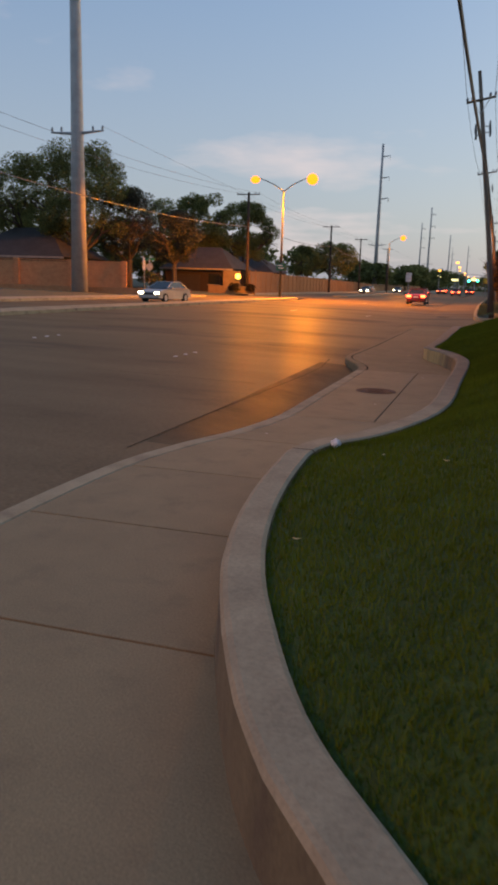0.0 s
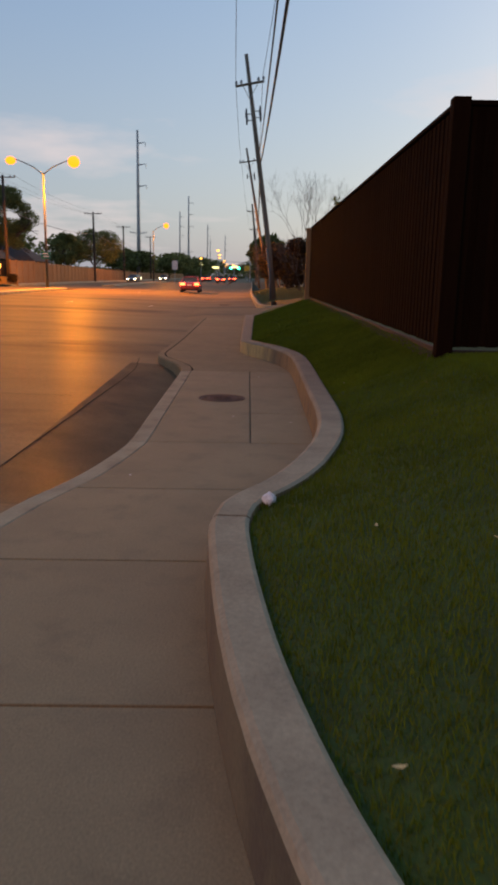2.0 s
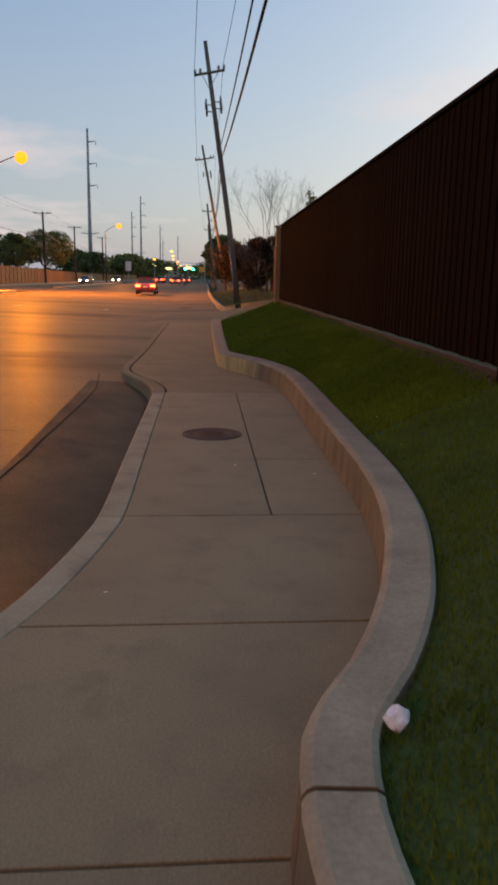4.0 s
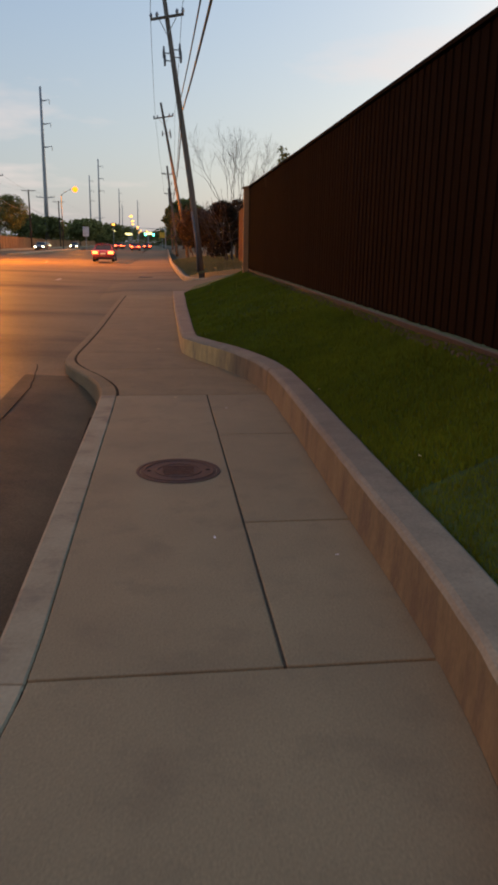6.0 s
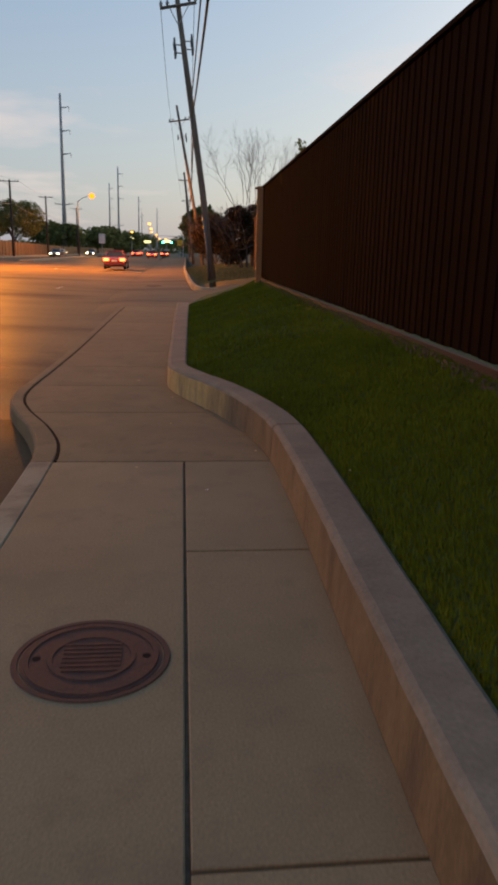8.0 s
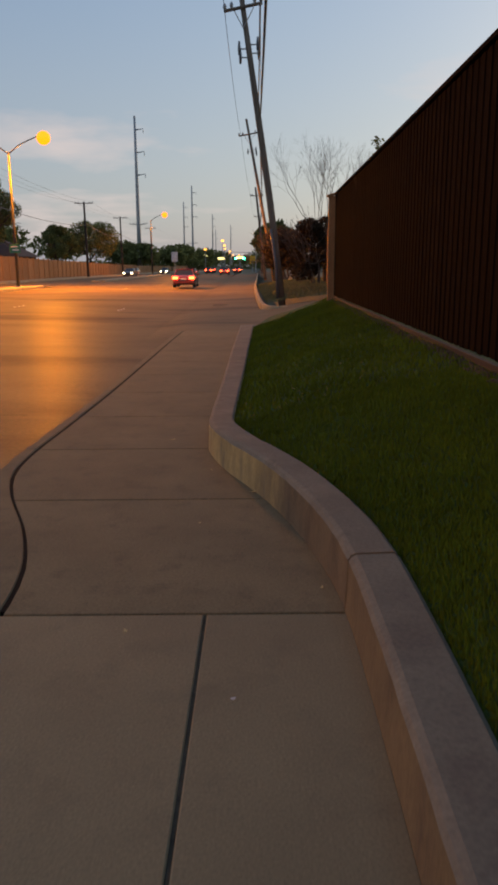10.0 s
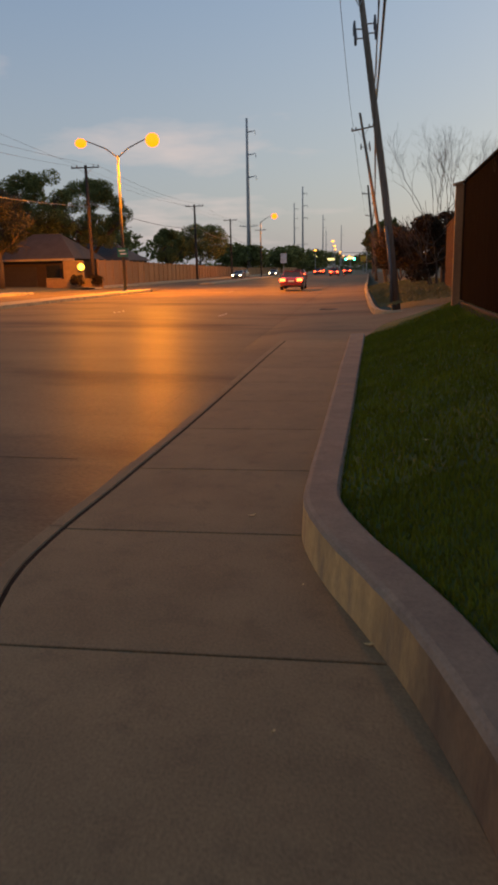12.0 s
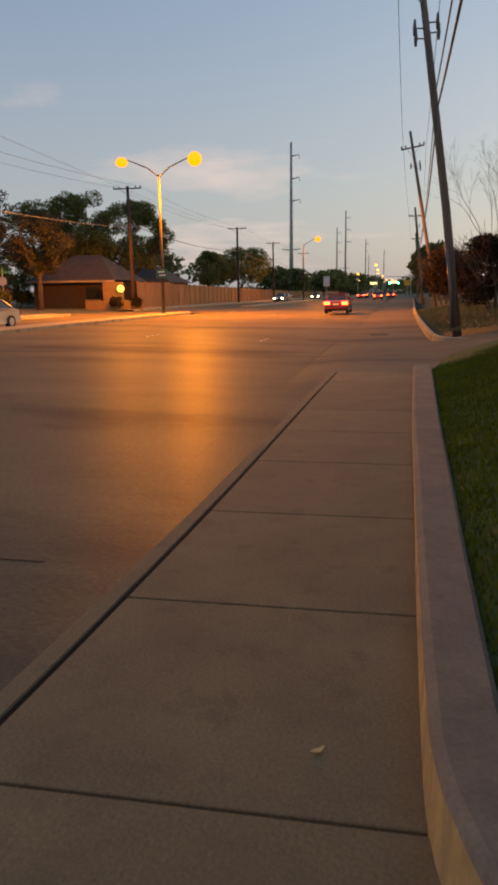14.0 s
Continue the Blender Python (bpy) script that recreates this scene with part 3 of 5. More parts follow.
# median with kerb
bm = bmesh.new()
med = curve([(-17.3 + lean(-80), -80), (-17.3 + lean(0), 0), (-17.15, 30), (-16.95, 60), (-16.75, 72), (-16.95, 76), (-17.5, 77.6)])
medr = curve([(-19.3 + lean(-80), -80), (-19.6, 0), (-19.2, 30), (-19.0, 60), (-18.7, 72), (-18.4, 76), (-17.9, 77.6)])
median = thing("median", at(0, 0), "raised concrete median strip with a rounded nose", "median", kind="structure")
rows = []
for t in np.linspace(0, 1, 60):
    i, j = int(t * (len(med) - 1)), int(t * (len(medr) - 1))
    a, b = med[i], medr[j]
    rows.append([bm.verts.new(v) for v in ((a[0], a[1], -0.1), (a[0] - 0.03, a[1], 0.2), (a[0] - 0.2, a[1], 0.215), (b[0] + 0.2, b[1], 0.215), (b[0] + 0.03, b[1], 0.2), (b[0], b[1], -0.1))])
for q, w in zip(rows, rows[1:]):
    for i in range(5):
        bm.faces.new((q[i], w[i], w[i + 1], q[i + 1]))
bm.faces.new(rows[-1])
bmesh.ops.recalc_face_normals(bm, faces=bm.faces)
part("median_body", bm, KERB, median)
for x0, x1, y0, y1 in ((-19.0, -17.2, 101, 180), (-18.0, -15.5, 196, 420)):
    bm = boxbm(x0 + lean(y0) * 0.6, x1 + lean(y0) * 0.6, y0, y1, -0.1, 0.2, bevel=0.05)
    part("median_body", bm, KERB, median)

# far footpath and kerb across the road
far_kerb = thing("far_kerb", at(0, 0), "concrete kerb and footpath along the far side", "kerb", kind="structure")
for y0, y1 in ((-80, 72), (86, 400)):
    bm = bmesh.new()
    a, b = lean(y0), lean(y1)
    vs = [bm.verts.new(v) for v in ((-26.6 + a, y0, 0.0), (-26.65 + a, y0, 0.22), (-28.6 + a, y0, 0.26), (-26.6 + b, y1, 0.0), (-26.65 + b, y1, 0.22), (-28.6 + b, y1, 0.26))]
    bm.faces.new((vs[0], vs[3], vs[4], vs[1]))
    bm.faces.new((vs[1], vs[4], vs[5], vs[2]))
    part("kerb_stone", bm, KERB, far_kerb)

# lane buttons
bm = bmesh.new()
bmesh.ops.create_uvsphere(bm, u_segments=10, v_segments=6, radius=0.055)
for v in bm.verts:
    v.co.z *= 0.35
button = part("lane_button", bm, PAINT)
tagged(button, "white ceramic lane button on the road", "lane marker", "lane buttons on the road")
spots = [(lx + lean(y0 + k * 0.6), y0 + k * 0.6) for lx, ys0 in ((-5.6, (-12, 15.2, 42.4)), (-10.4, (-11, 16.9, 44.0, 71))) for y0 in ys0 for k in range(3)]
button.matrix_world = at(spots[0][0], spots[0][1], road_z(spots[0][0] - lean(spots[0][1]), 0))
for x, y in spots[1:]:
    copy_thing(button, at(x, y, road_z(x - lean(y), y)))


# ---- poles, wires, lamps ----
def street_lamp(x, y, h, arm_l, arm_r, sign=False, lit_left=True):
    p = thing("street_lamp", at(x, y, 0.2), "tall pale steel street lamp with two lit sodium heads on arms", "street lamp", "street lamps on the median")
    part("base_plate", disc(bmesh.new(), (0, 0, 0.05), 0.25, 0.1, 12), STEEL, p)
    part("pole", tubebm([(0, 0, 0), (0, 0, h * 0.5), (0, 0, h)], [0.13, 0.1, 0.07], 12), LAMPPOLE, p, smooth=True)
    for s, reach in ((-1, arm_l), (1, arm_r)):
        if not reach:
            continue
        top = 11.2 - 0.2
        pts = [(0, 0, h - 0.15), (s * reach * 0.3, 0, h + (top - h) * 0.45), (s * reach * 0.6, 0, h + (top - h) * 0.8), (s * reach * 0.85, 0, top + 0.05), (s * (reach - 0.25), 0, top + 0.06)]
        part("arm", tubebm(pts, [0.05, 0.045, 0.04, 0.035, 0.03], 8), LAMPPOLE, p, smooth=True)
        bm = bmesh.new()
        bmesh.ops.create_uvsphere(bm, u_segments=14, v_segments=8, radius=1.0)
        for v in bm.verts:
            v.co = Vector((s * reach + v.co.x * 0.42, v.co.y * 0.2, top + 0.05 + (v.co.z * 0.15 if v.co.z > 0 else v.co.z * 0.03)))
        head = part("lamp_head", bm, STEEL, p, smooth=True)
        # oversized lens: the glare round the lamp is put into its shape
        bm = bmesh.new()
        bmesh.ops.create_uvsphere(bm, u_segments=14, v_segments=8, radius=1.0)
        for v in bm.verts:
            v.co = Vector((s * reach + v.co.x * (0.52 if s > 0 else 0.44), v.co.y * 0.4, top - 0.08 + v.co.z * (0.5 if s > 0 else 0.34)))
        part("lens", bm, E_SODIUM, head, "glowing orange lens", smooth=True).visible_shadow = False
    if sign:
        sg = part("street_sign", boxbm(-0.42, 0.42, -0.16, -0.14, 2.6, 3.25, bevel=0.008), SIGNG, p, "green street name sign")
        for k, (a, b, z) in enumerate(((-0.3, 0.2, 3.02), (-0.2, 0.3, 2.78))):
            part("lettering", boxbm(a, b, -0.168, -0.163, z, z + 0.1), SIGNW, sg)
    return p


street_lamp(-17.65, 70.7, 9.95, 2.8, 2.7, sign=True)
street_lamp(-17.6, 157, 9.95, 0, 2.6)
street_lamp(-17.65, -15.3, 9.95, 2.8, 2.7)


def sag(a, b, drop, n=14):
    a, b = Vector(a), Vector(b)
    return [a.lerp(b, t) - Vector((0, 0, drop * 4 * t * (1 - t))) for t in np.linspace(0, 1, n)]


def wire(a, b, drop, r, label="black overhead cable strung between poles", m=None):
    tagged(part("overhead_cable", tubebm(sag(a, b, drop), r, 5), m or CABLE), label, "cable", "overhead cables")


def utility_pole(base, top, r0, r1, arm_z, arm_half, arm_tilt, material, cans=0, label="weathered wooden utility pole leaning over the verge"):
    base, top = Vector(base), Vector(top)
    p = thing("utility_pole", Matrix.Translation(base), label, "utility pole", "utility poles along the road")
    d = top - base
    part("pole", tubebm([(0, 0, -0.7), d * 0.3, d * 0.65, d], [r0, r0 * 0.92, (r0 + r1) / 2, r1], 12), material, p, smooth=True)
    at_z = lambda z: d * ((z - base.z) / d.z)
    c = at_z(arm_z)
    if arm_half:
        bm = tubebm([c + Vector((-arm_half, -0.14, -arm_tilt)), c + Vector((arm_half, -0.14, arm_tilt))], 0.06, 6)
        ar = part("crossarm", bm, material, p)
        for k in (-0.95, -0.6, 0.6, 0.95):
            q = c + Vector((k * arm_half, -0.14, k * arm_tilt))
            bm = tubebm([q, q + Vector((0, 0, 0.1)), q + Vector((0, 0, 0.16)), q + Vector((0, 0, 0.26))], [0.02, 0.06, 0.075, 0.03], 8)
            part("insulator", bm, INSUL, ar, smooth=True)
        for s in (-1, 1):
            part("brace", tubebm([c + Vector((s * arm_half * 0.55, -0.12, 0)), c + Vector((0, -0.1, -0.7))], 0.018, 5), STEEL, p)
    for k in range(cans):
        s = -1 if k % 2 else 1
        q = at_z(arm_z - 1.25 - 0.15 * k) + Vector((s * 0.36, -0.05, 0))
        cn = part("fuse_cutout", tubebm([q - Vector((0, 0, 0.22)), q, q + Vector((0, 0, 0.26))], [0.04, 0.06, 0.035], 10), CAN, p, smooth=True)
        part("bracket", tubebm([q, at_z(arm_z - 1.25 - 0.15 * k)], 0.025, 6), STEEL, cn)
    return p


P1B, P1T = (1.6, 42.0, 0.5), (-0.15, 42.0, 12.5)
pole1 = utility_pole(P1B, P1T, 0.15, 0.09, 11.1, 0.72, 0.14, POLEWOOD, 4, "weathered wooden utility pole leaning over the verge")
part("riser_pipe", tubebm([(-0.24, -0.22, -0.1), (-0.3, -0.2, 1.2), (-0.52, -0.2, 2.6)], 0.055, 10), CAN, pole1, "grey conduit riser strapped to the pole", smooth=True)
P2B, P2T = (2.72, 80.0, 0.45), (0.22, 80.0, 14.0)
utility_pole(P2B, P2T, 0.16, 0.1, 12.75, 0.9, 0.15, POLEWOOD, 3)
P3B, P3T = (2.85, 120.0, 0.5), (1.5, 120.0, 12.3)
utility_pole(P3B, P3T, 0.2, 0.13, 11.2, 0.9, 0, POLEWOOD, 1)
P4B, P4T = (3.4, 165.0, 0.5), (2.6, 165.0, 12.3)
utility_pole(P4B, P4T, 0.2, 0.13, 11.2, 0.9, 0, POLEWOOD, 0)
for dx, dz in ((-0.68, 0.12), (0.68, 0.4)):
    wire((0.02 + dx, 41.86, 11.1 + dz), (0.6 + dx * 1.3, 79.86, 12.75 + dz), 0.5, 0.012)
    wire((0.6 + dx * 1.3, 79.86, 12.75 + dz), (1.65 + dx * 1.3, 119.86, 11.2 + dz), 0.5, 0.012)
    wire((1.65 + dx * 1.3, 119.86, 11.2 + dz), (2.7 + dx * 1.3, 164.86, 11.2 + dz), 0.5, 0.012)
    wire((0.02 + dx, 41.86, 11.1 + dz), (0.3 + dx, -2.0, 11.3 + dz), 0.6, 0.012)
for k, (za, zb, r) in enumerate(((7.9, 7.7, 0.02), (7.4, 7.2, 0.03))):
    xa = 1.6 - 1.75 * (za - 0.5) / 12.0 + 0.1
    for q0, q1 in (((xa, 41.85, za), (-0.1 + 0.12 * k, -8.0, zb - 2.0)), ((xa, 41.9, za), (1.55, 79.9, zb)), ((1.55, 79.9, zb), (2.1, 119.9, zb - 0.3))):
        wire(q0, q1, 0.5, r, "thick black telephone cable strung between poles")

# poles along the far side
FAR = [(-26.9, 90, 0.45, 12.2), (-25.3, 135, 0.38, 11.8), (-26.9, 180, 0.3, 12.3), (-26.0, 226, 0.3, 12.3)]
for x, y, z0, z1 in FAR:
    utility_pole((x, y, z0), (x - 0.1, y, z1), 0.2, 0.14, z1 - 0.25, 1.45, 0, DARKWOOD, 0, "dark wooden utility pole with one crossarm across the road")
pts = [(-31.0, 40, 0, 12.0)] + FAR
for (xa, ya, _, za), (xb, yb, _, zb) in zip(pts, pts[1:]):
    for dx in (-1.3, 1.3):
        wire((xa + dx, ya - 0.14, za - 0.1), (xb + dx, yb - 0.14, zb - 0.1), 0.6, 0.013, "thin grey overhead wire", ALU)
    wire((xa, ya - 0.2, 8.6), (xb, yb - 0.2, 8.2), 0.7, 0.035, "grey sagging telephone cable across the road", CAN)


def steel_pole(x, y, r0=0.75):
    p = thing("transmission_pole", at(x, y, 0.0), "very tall grey steel transmission pole with short side arms", "transmission pole", "transmission poles across the road")
    part("shaft", tubebm([(0, 0, -0.3), (0, 0, 14), (0, 0, 28), (0, 0, 42.6)], [r0, r0 * 0.72, r0 * 0.55, r0 * 0.38], 12), STEEL, p, smooth=True)
    part("base_flange", disc(bmesh.new(), (0, 0, 0.1), r0 * 1.35, 0.25, 16), KERB, p)
    for z, w in ((39.0, 2.2), (33.0, 2.3), (27.0, 2.4)):
        a = part("arm", tubebm([(0.2, 0, z), (w * 0.6, 0, z + 0.1), (w, 0, z + 0.35)], [0.2, 0.14, 0.08], 8), STEEL, p, smooth=True)
        part("insulator", tubebm([(w, 0, z + 0.35), (w + 0.1, 0, z - 0.1), (w + 0.1, 0, z - 0.9)], [0.06, 0.1, 0.06], 8), INSUL, a)
    part("crossarm", tubebm([(-2.5, 0, 13.7), (0, 0, 13.55), (2.5, 0, 13.75)], [0.07, 0.16, 0.07], 8), STEEL, p, smooth=True)
    for s in (-2.4, -1.5, 1.5, 2.4):
        part("insulator", tubebm([(s, 0, 13.7), (s, 0, 14.0), (s, 0, 14.15)], [0.08, 0.1, 0.04], 8), INSUL, p)
    return p


STEELS = [(-33.25, 60), (-30.6, 235), (-27.7, 420), (-40.0, 520), (-26.5, 640), (-15, 800), (-34, 900)]
proto = steel_pole(*STEELS[0])
for x, y in STEELS[1:]:
    copy_thing(proto, at(x, y, 0.0))
for (xa, ya), (xb, yb) in zip(STEELS[:2], STEELS[1:3]):
    for s in (2.4,):
        wire((xa + s, ya, 14.1), (xb + s, yb, 14.1), 1.5, 0.012, "thin grey transmission wire", ALU)

# far-off street lamps, signals and shop lights at the crossing
for k, (x, y, z) in enumerate(((-8.5, 300, 11.0), (-9.2, 350, 10.6), (-10.5, 405, 10.4), (-9.0, 460, 10.2), (-10.8, 520, 10.2), (-9.5, 600, 10.0), (-12.0, 690, 9.8), (-16.5, 330, 8.6), (-4.5, 540, 9.0), (-7.5, 760, 9.0))):
    p = thing("far_street_lamp", at(x, y, 0), "distant lit street lamp on a thin pole", "street lamp", "distant street lamps")
    part("pole", tubebm([(0, 0, 0), (0, 0, z)], [0.12, 0.07], 8), STEEL, p)
    bm = bmesh.new()
    bmesh.ops.create_uvsphere(bm, u_segments=10, v_segments=6, radius=0.5)
    for v in bm.verts:
        v.co = Vector((v.co.x * 1.25, v.co.y, v.co.z * 0.7 + z))
    part("lens", bm, E_FAR, p, "glowing amber lens", smooth=True)
p = thing("traffic_signal", at(-0.4, 220), "traffic signal on a mast arm showing green", "traffic signal")
part("mast", tubebm([(3.2, 0, 0), (3.2, 0, 5.6)], [0.14, 0.1], 8), STEEL, p)
part("arm", tubebm([(3.2, 0, 5.2), (-4, 0, 5.5)], [0.09, 0.05], 8), STEEL, p)
for dx in (-2.2, 0.0):
    hd = part("signal_head", boxbm(dx - 0.2, dx + 0.2, -0.2, 0.1, 3.3, 4.6, bevel=0.03), PLASTIC, p)
    part("green_lens", disc(bmesh.new(), (dx, -0.24, 3.75), 0.28, 0.1, 14, "y"), E_GREEN, hd)
p = thing("warning_sign", at(1.9, 215), "yellow warning sign on a thin post", "road sign")
part("post", tubebm([(0, 0, 0), (0, 0, 4.0)], 0.05, 8), STEEL, p)
part("panel", boxbm(-0.75, 0.75, -0.08, -0.05, 3.0, 4.4, bevel=0.01), SIGNY, p)
p = thing("road_sign", at(-12.7, 150, 0.2), "pale rectangular road sign on a post", "road sign")
part("post", tubebm([(0, 0, 0), (0, 0, 3.8)], 0.06, 8), STEEL, p)
part("panel", boxbm(-0.55, 0.55, -0.09, -0.06, 2.4, 4.1, bevel=0.01), SIGNW, p)
for k, (x, y, w, h, z) in enumerate(((-19, 380, 3, 1.4, 6.5), (-14, 450, 4, 1.2, 5.5), (-3, 430, 4, 1.2, 5.8))):
    p = thing("shop_sign", at(x, y), "distant lit shop sign on posts", "sign", "distant shop signs")
    part("post", tubebm([(0, 0.3, 0), (0, 0.3, z)], 0.2, 6), STEEL, p)
    part("sign_panel", boxbm(-w / 2, w / 2, -0.2, 0.2, z, z + h, bevel=0.1), E_SHOP, p)


# ---- fences ----
def board_fence(name, a, b, z0, z1, foot, material, label, board=0.105, rails=True):
    a, b = Vector(a), Vector(b)
    length = (b - a).length
    ang = math.degrees(math.atan2(b.y - a.y, b.x - a.x))
    f = thing(name, at(a.x, a.y, 0, ang), label, "fence")
    n = int(length / board)
    w = length / n
    shapes = []
    for k in range(6):
        bm = bmesh.new()
        y = 0.0 if k % 2 else 0.011
        wd = w * (0.56 if k % 2 else 0.6)
        box(bm, -wd, wd, y, y + 0.014, foot + random.uniform(0, 0.02), z1 - 0.06, bevel=0.003)
        me = bpy.data.meshes.new("board")
        bm.to_mesh(me)
        bm.free()
        me.materials.append(material)
        shapes.append(me)
    for i in range(n):
        ob = new("board", shapes[(i % 2) + 2 * random.randrange(3)])
        ob.parent = f
        ob.location = ((i + 0.5) * w, random.uniform(-0.001, 0.001), 0)
    part("cap_rail", boxbm(-0.05, length + 0.05, -0.05, 0.06, z1 - 0.05, z1, bevel=0.006), material, f)
    part("kick_board", boxbm(0, length, -0.02, 0.034, z0 - 0.1, foot - 0.02, bevel=0.004), KICK, f, "weathered kick board at the foot")
    return f


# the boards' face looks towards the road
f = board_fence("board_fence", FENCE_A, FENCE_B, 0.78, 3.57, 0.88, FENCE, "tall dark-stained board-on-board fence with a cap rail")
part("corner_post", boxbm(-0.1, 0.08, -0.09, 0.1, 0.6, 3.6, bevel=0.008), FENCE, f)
ep = part("end_post", boxbm(22.02, 22.19, -0.06, 0.2, 0.5, 3.5, bevel=0.008), CEDAR, f, "unstained cedar end post")
bm = boxbm(21.98, 22.23, -0.1, 0.26, -0.03, 0.03, bevel=0.006)
bm.transform(Matrix.Translation((0, 0, 3.56)) @ Matrix.Rotation(radians(-14), 4, "X"))
part("cap", bm, CEDAR, ep)
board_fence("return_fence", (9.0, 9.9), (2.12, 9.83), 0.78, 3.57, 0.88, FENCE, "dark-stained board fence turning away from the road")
board_fence("end_fence", (2.62, 32.04), (9.0, 32.1), 0.78, 3.45, 0.86, CEDAR, "bare cedar board fence facing the alley")
board_fence("alley_fence", (3.55, 40.0), (4.3, 51.0), 0.7, 3.5, 0.8, DCEDAR, "dark reddish cedar board fence beyond the alley")
bm = bmesh.new()
for i in range(1500):
    y = random.uniform(9.9, 32)
    x = fence_x(y) - 0.06 - random.uniform(0, 1) ** 2 * 0.1
    z = lawn_z(x, y)
    box(bm, x - random.uniform(0.004, 0.012), x + 0.006, y - random.uniform(0.008, 0.03), y + random.uniform(0.008, 0.03), z - 0.01, z + random.uniform(0.012, 0.04))
tagged(part("mulch_edge", bm, BARK), "strip of bark mulch along the foot of the fence", "mulch", kind="stuff")


def panel_fence(a, b, za, zb, ha, hb, bays):
    f = thing("garden_fence", at(0, 0), "long tan wooden garden fence with posts across the road", "fence")
    a, b = Vector(a), Vector(b)
    ang = math.atan2(b.y - a.y, b.x - a.x)
    for i in range(bays):
        t0, t1 = i / bays, (i + 1) / bays
        p, q = a.lerp(b, t0), a.lerp(b, t1)
        z, h = za + (zb - za) * t0, ha + (hb - ha) * t0
        L = (q - p).length
        bm = bmesh.new()
        k = 14
        for j in range(k):
            box(bm, j * L / k + 0.006, (j + 1) * L / k - 0.006, -0.012 * (j % 2), 0.02, z - 1.0, z + h + random.uniform(-0.02, 0.02))
        bm.transform(Matrix.Translation((p.x, p.y, 0)) @ Matrix.Rotation(ang, 4, "Z"))
        part("panel", bm, CEDAR, f)
        bm = boxbm(-0.09, 0.09, -0.09, 0.09, z - 1.0, z + h + 0.12, bevel=0.01)
        bm.transform(Matrix.Translation((p.x, p.y, 0)) @ Matrix.Rotation(ang, 4, "Z"))
        part("post", bm, CEDAR, f)
    return f


panel_fence((-28.1, 95), (-27.9, 210), 0.8, 0.2, 2.2, 1.8, 44)
panel_fence((-27.9, 212), (-24, 330), 0.2, 0.2, 1.8, 1.8, 30)

# brick screen wall and low wall at the side street
bw = thing("brick_screen_wall", at(0, 0), "tan brick screen wall with pillars across the road", "wall", kind="structure")
wa, wb = Vector((-50, 58)), Vector((-31.6, 65.5))
ang = math.atan2(wb.y - wa.y, wb.x - wa.x)
L = (wb - wa).length
M = Matrix.Translation((wa.x, wa.y, 0)) @ Matrix.Rotation(ang, 4, "Z")
for k in range(4):
    bm = boxbm(k * L / 4 + 0.25, (k + 1) * L / 4 - 0.25, -0.1, 0.1, 0.2, 3.0 if k < 3 else 3.05, bevel=0.01)
    bm.transform(M)
    pn = part("wall_panel", bm, BRICK, bw)
    bm = boxbm(k * L / 4 + 0.25, (k + 1) * L / 4 - 0.25, -0.14, 0.14, 3.055, 3.13, bevel=0.01)
    bm.transform(M)
    part("coping", bm, BRICK, pn)
for k in range(5):
    bm = boxbm(k * L / 4 - 0.25, k * L / 4 + 0.25, -0.25, 0.25, 0.1, 3.2, bevel=0.015)
    bm.transform(M)
    part("pillar", bm, BRICK, bw)
lw = thing("low_brick_wall", at(-46, 59.6, 0.0, 8.5), "low tan brick retaining wall along the far footpath", "wall")
part("wall_body", boxbm(0, 18.4, -0.15, 0.15, 0, 0.72, bevel=0.01), BRICK, lw)
part("coping", boxbm(-0.04, 18.44, -0.19, 0.19, 0.725, 0.8, bevel=0.01), BRICK, lw)
for sx, stop in ((-34.6, True), (-35.25, False)):
    p = thing("stop_sign" if stop else "street_sign", at(sx, 78, 0.4), "back of a stop sign below green street name plates" if stop else "thin pale sign on a metal post", "road sign")
    part("post", tubebm([(0, 0, 0), (0, 0, 3.6)], 0.04, 8), STEEL, p)
    if stop:
        part("octagon", disc(bmesh.new(), (0, -0.06, 2.55), 0.42, 0.02, 8, "y"), STEEL, p)
        for z, rz in ((3.35, 0), (3.62, 90)):
            bm = boxbm(-0.55, 0.55, -0.012, 0.012, z - 0.12, z + 0.12, bevel=0.004)
            bm.transform(Matrix.Rotation(radians(rz + 20), 4, "Z"))
            part("name_plate", bm, SIGNG, p)
    else:
        part("panel", boxbm(-0.16, 0.16, -0.08, -0.05, 2.2, 3.5, bevel=0.01), SIGNW, p)
gw = thing("lit_brick_pillar", at(-27.9, 88.6), "brick wall end with a glowing yellow wall lamp", "wall")
part("wall_body", boxbm(-1.6, 0.5, -0.2, 0.2, 0, 2.9, bevel=0.02), PILLAR, gw)
part("low_wall", boxbm(-3.4, 2.6, -0.5, -0.25, 0, 1.1, bevel=0.02), PILLAR, gw)
# globe larger than the lamp itself, so it takes in the bloom
bm = bmesh.new()
bmesh.ops.create_uvsphere(bm, u_segments=12, v_segments=8, radius=0.34)
bmesh.ops.translate(bm, verts=bm.verts, vec=(0.5, -0.75, 2.25))
lampm = part("wall_lamp", bm, E_WARM, gw, "glowing yellow globe lamp", smooth=True)
part("bracket", tubebm([(0.5, -0.2, 2.5), (0.5, -0.5, 2.6), (0.5, -0.75, 2.48)], 0.03, 6), IRON, lampm)
ld = bpy.data.lights.new("wall_lamp_light", "POINT")
ld.energy, ld.color, ld.shadow_soft_size = 70, (1.0, 0.62, 0.12), 0.2
new("wall_lamp_light", ld).location = (-27.4, 87.55, 2.2)


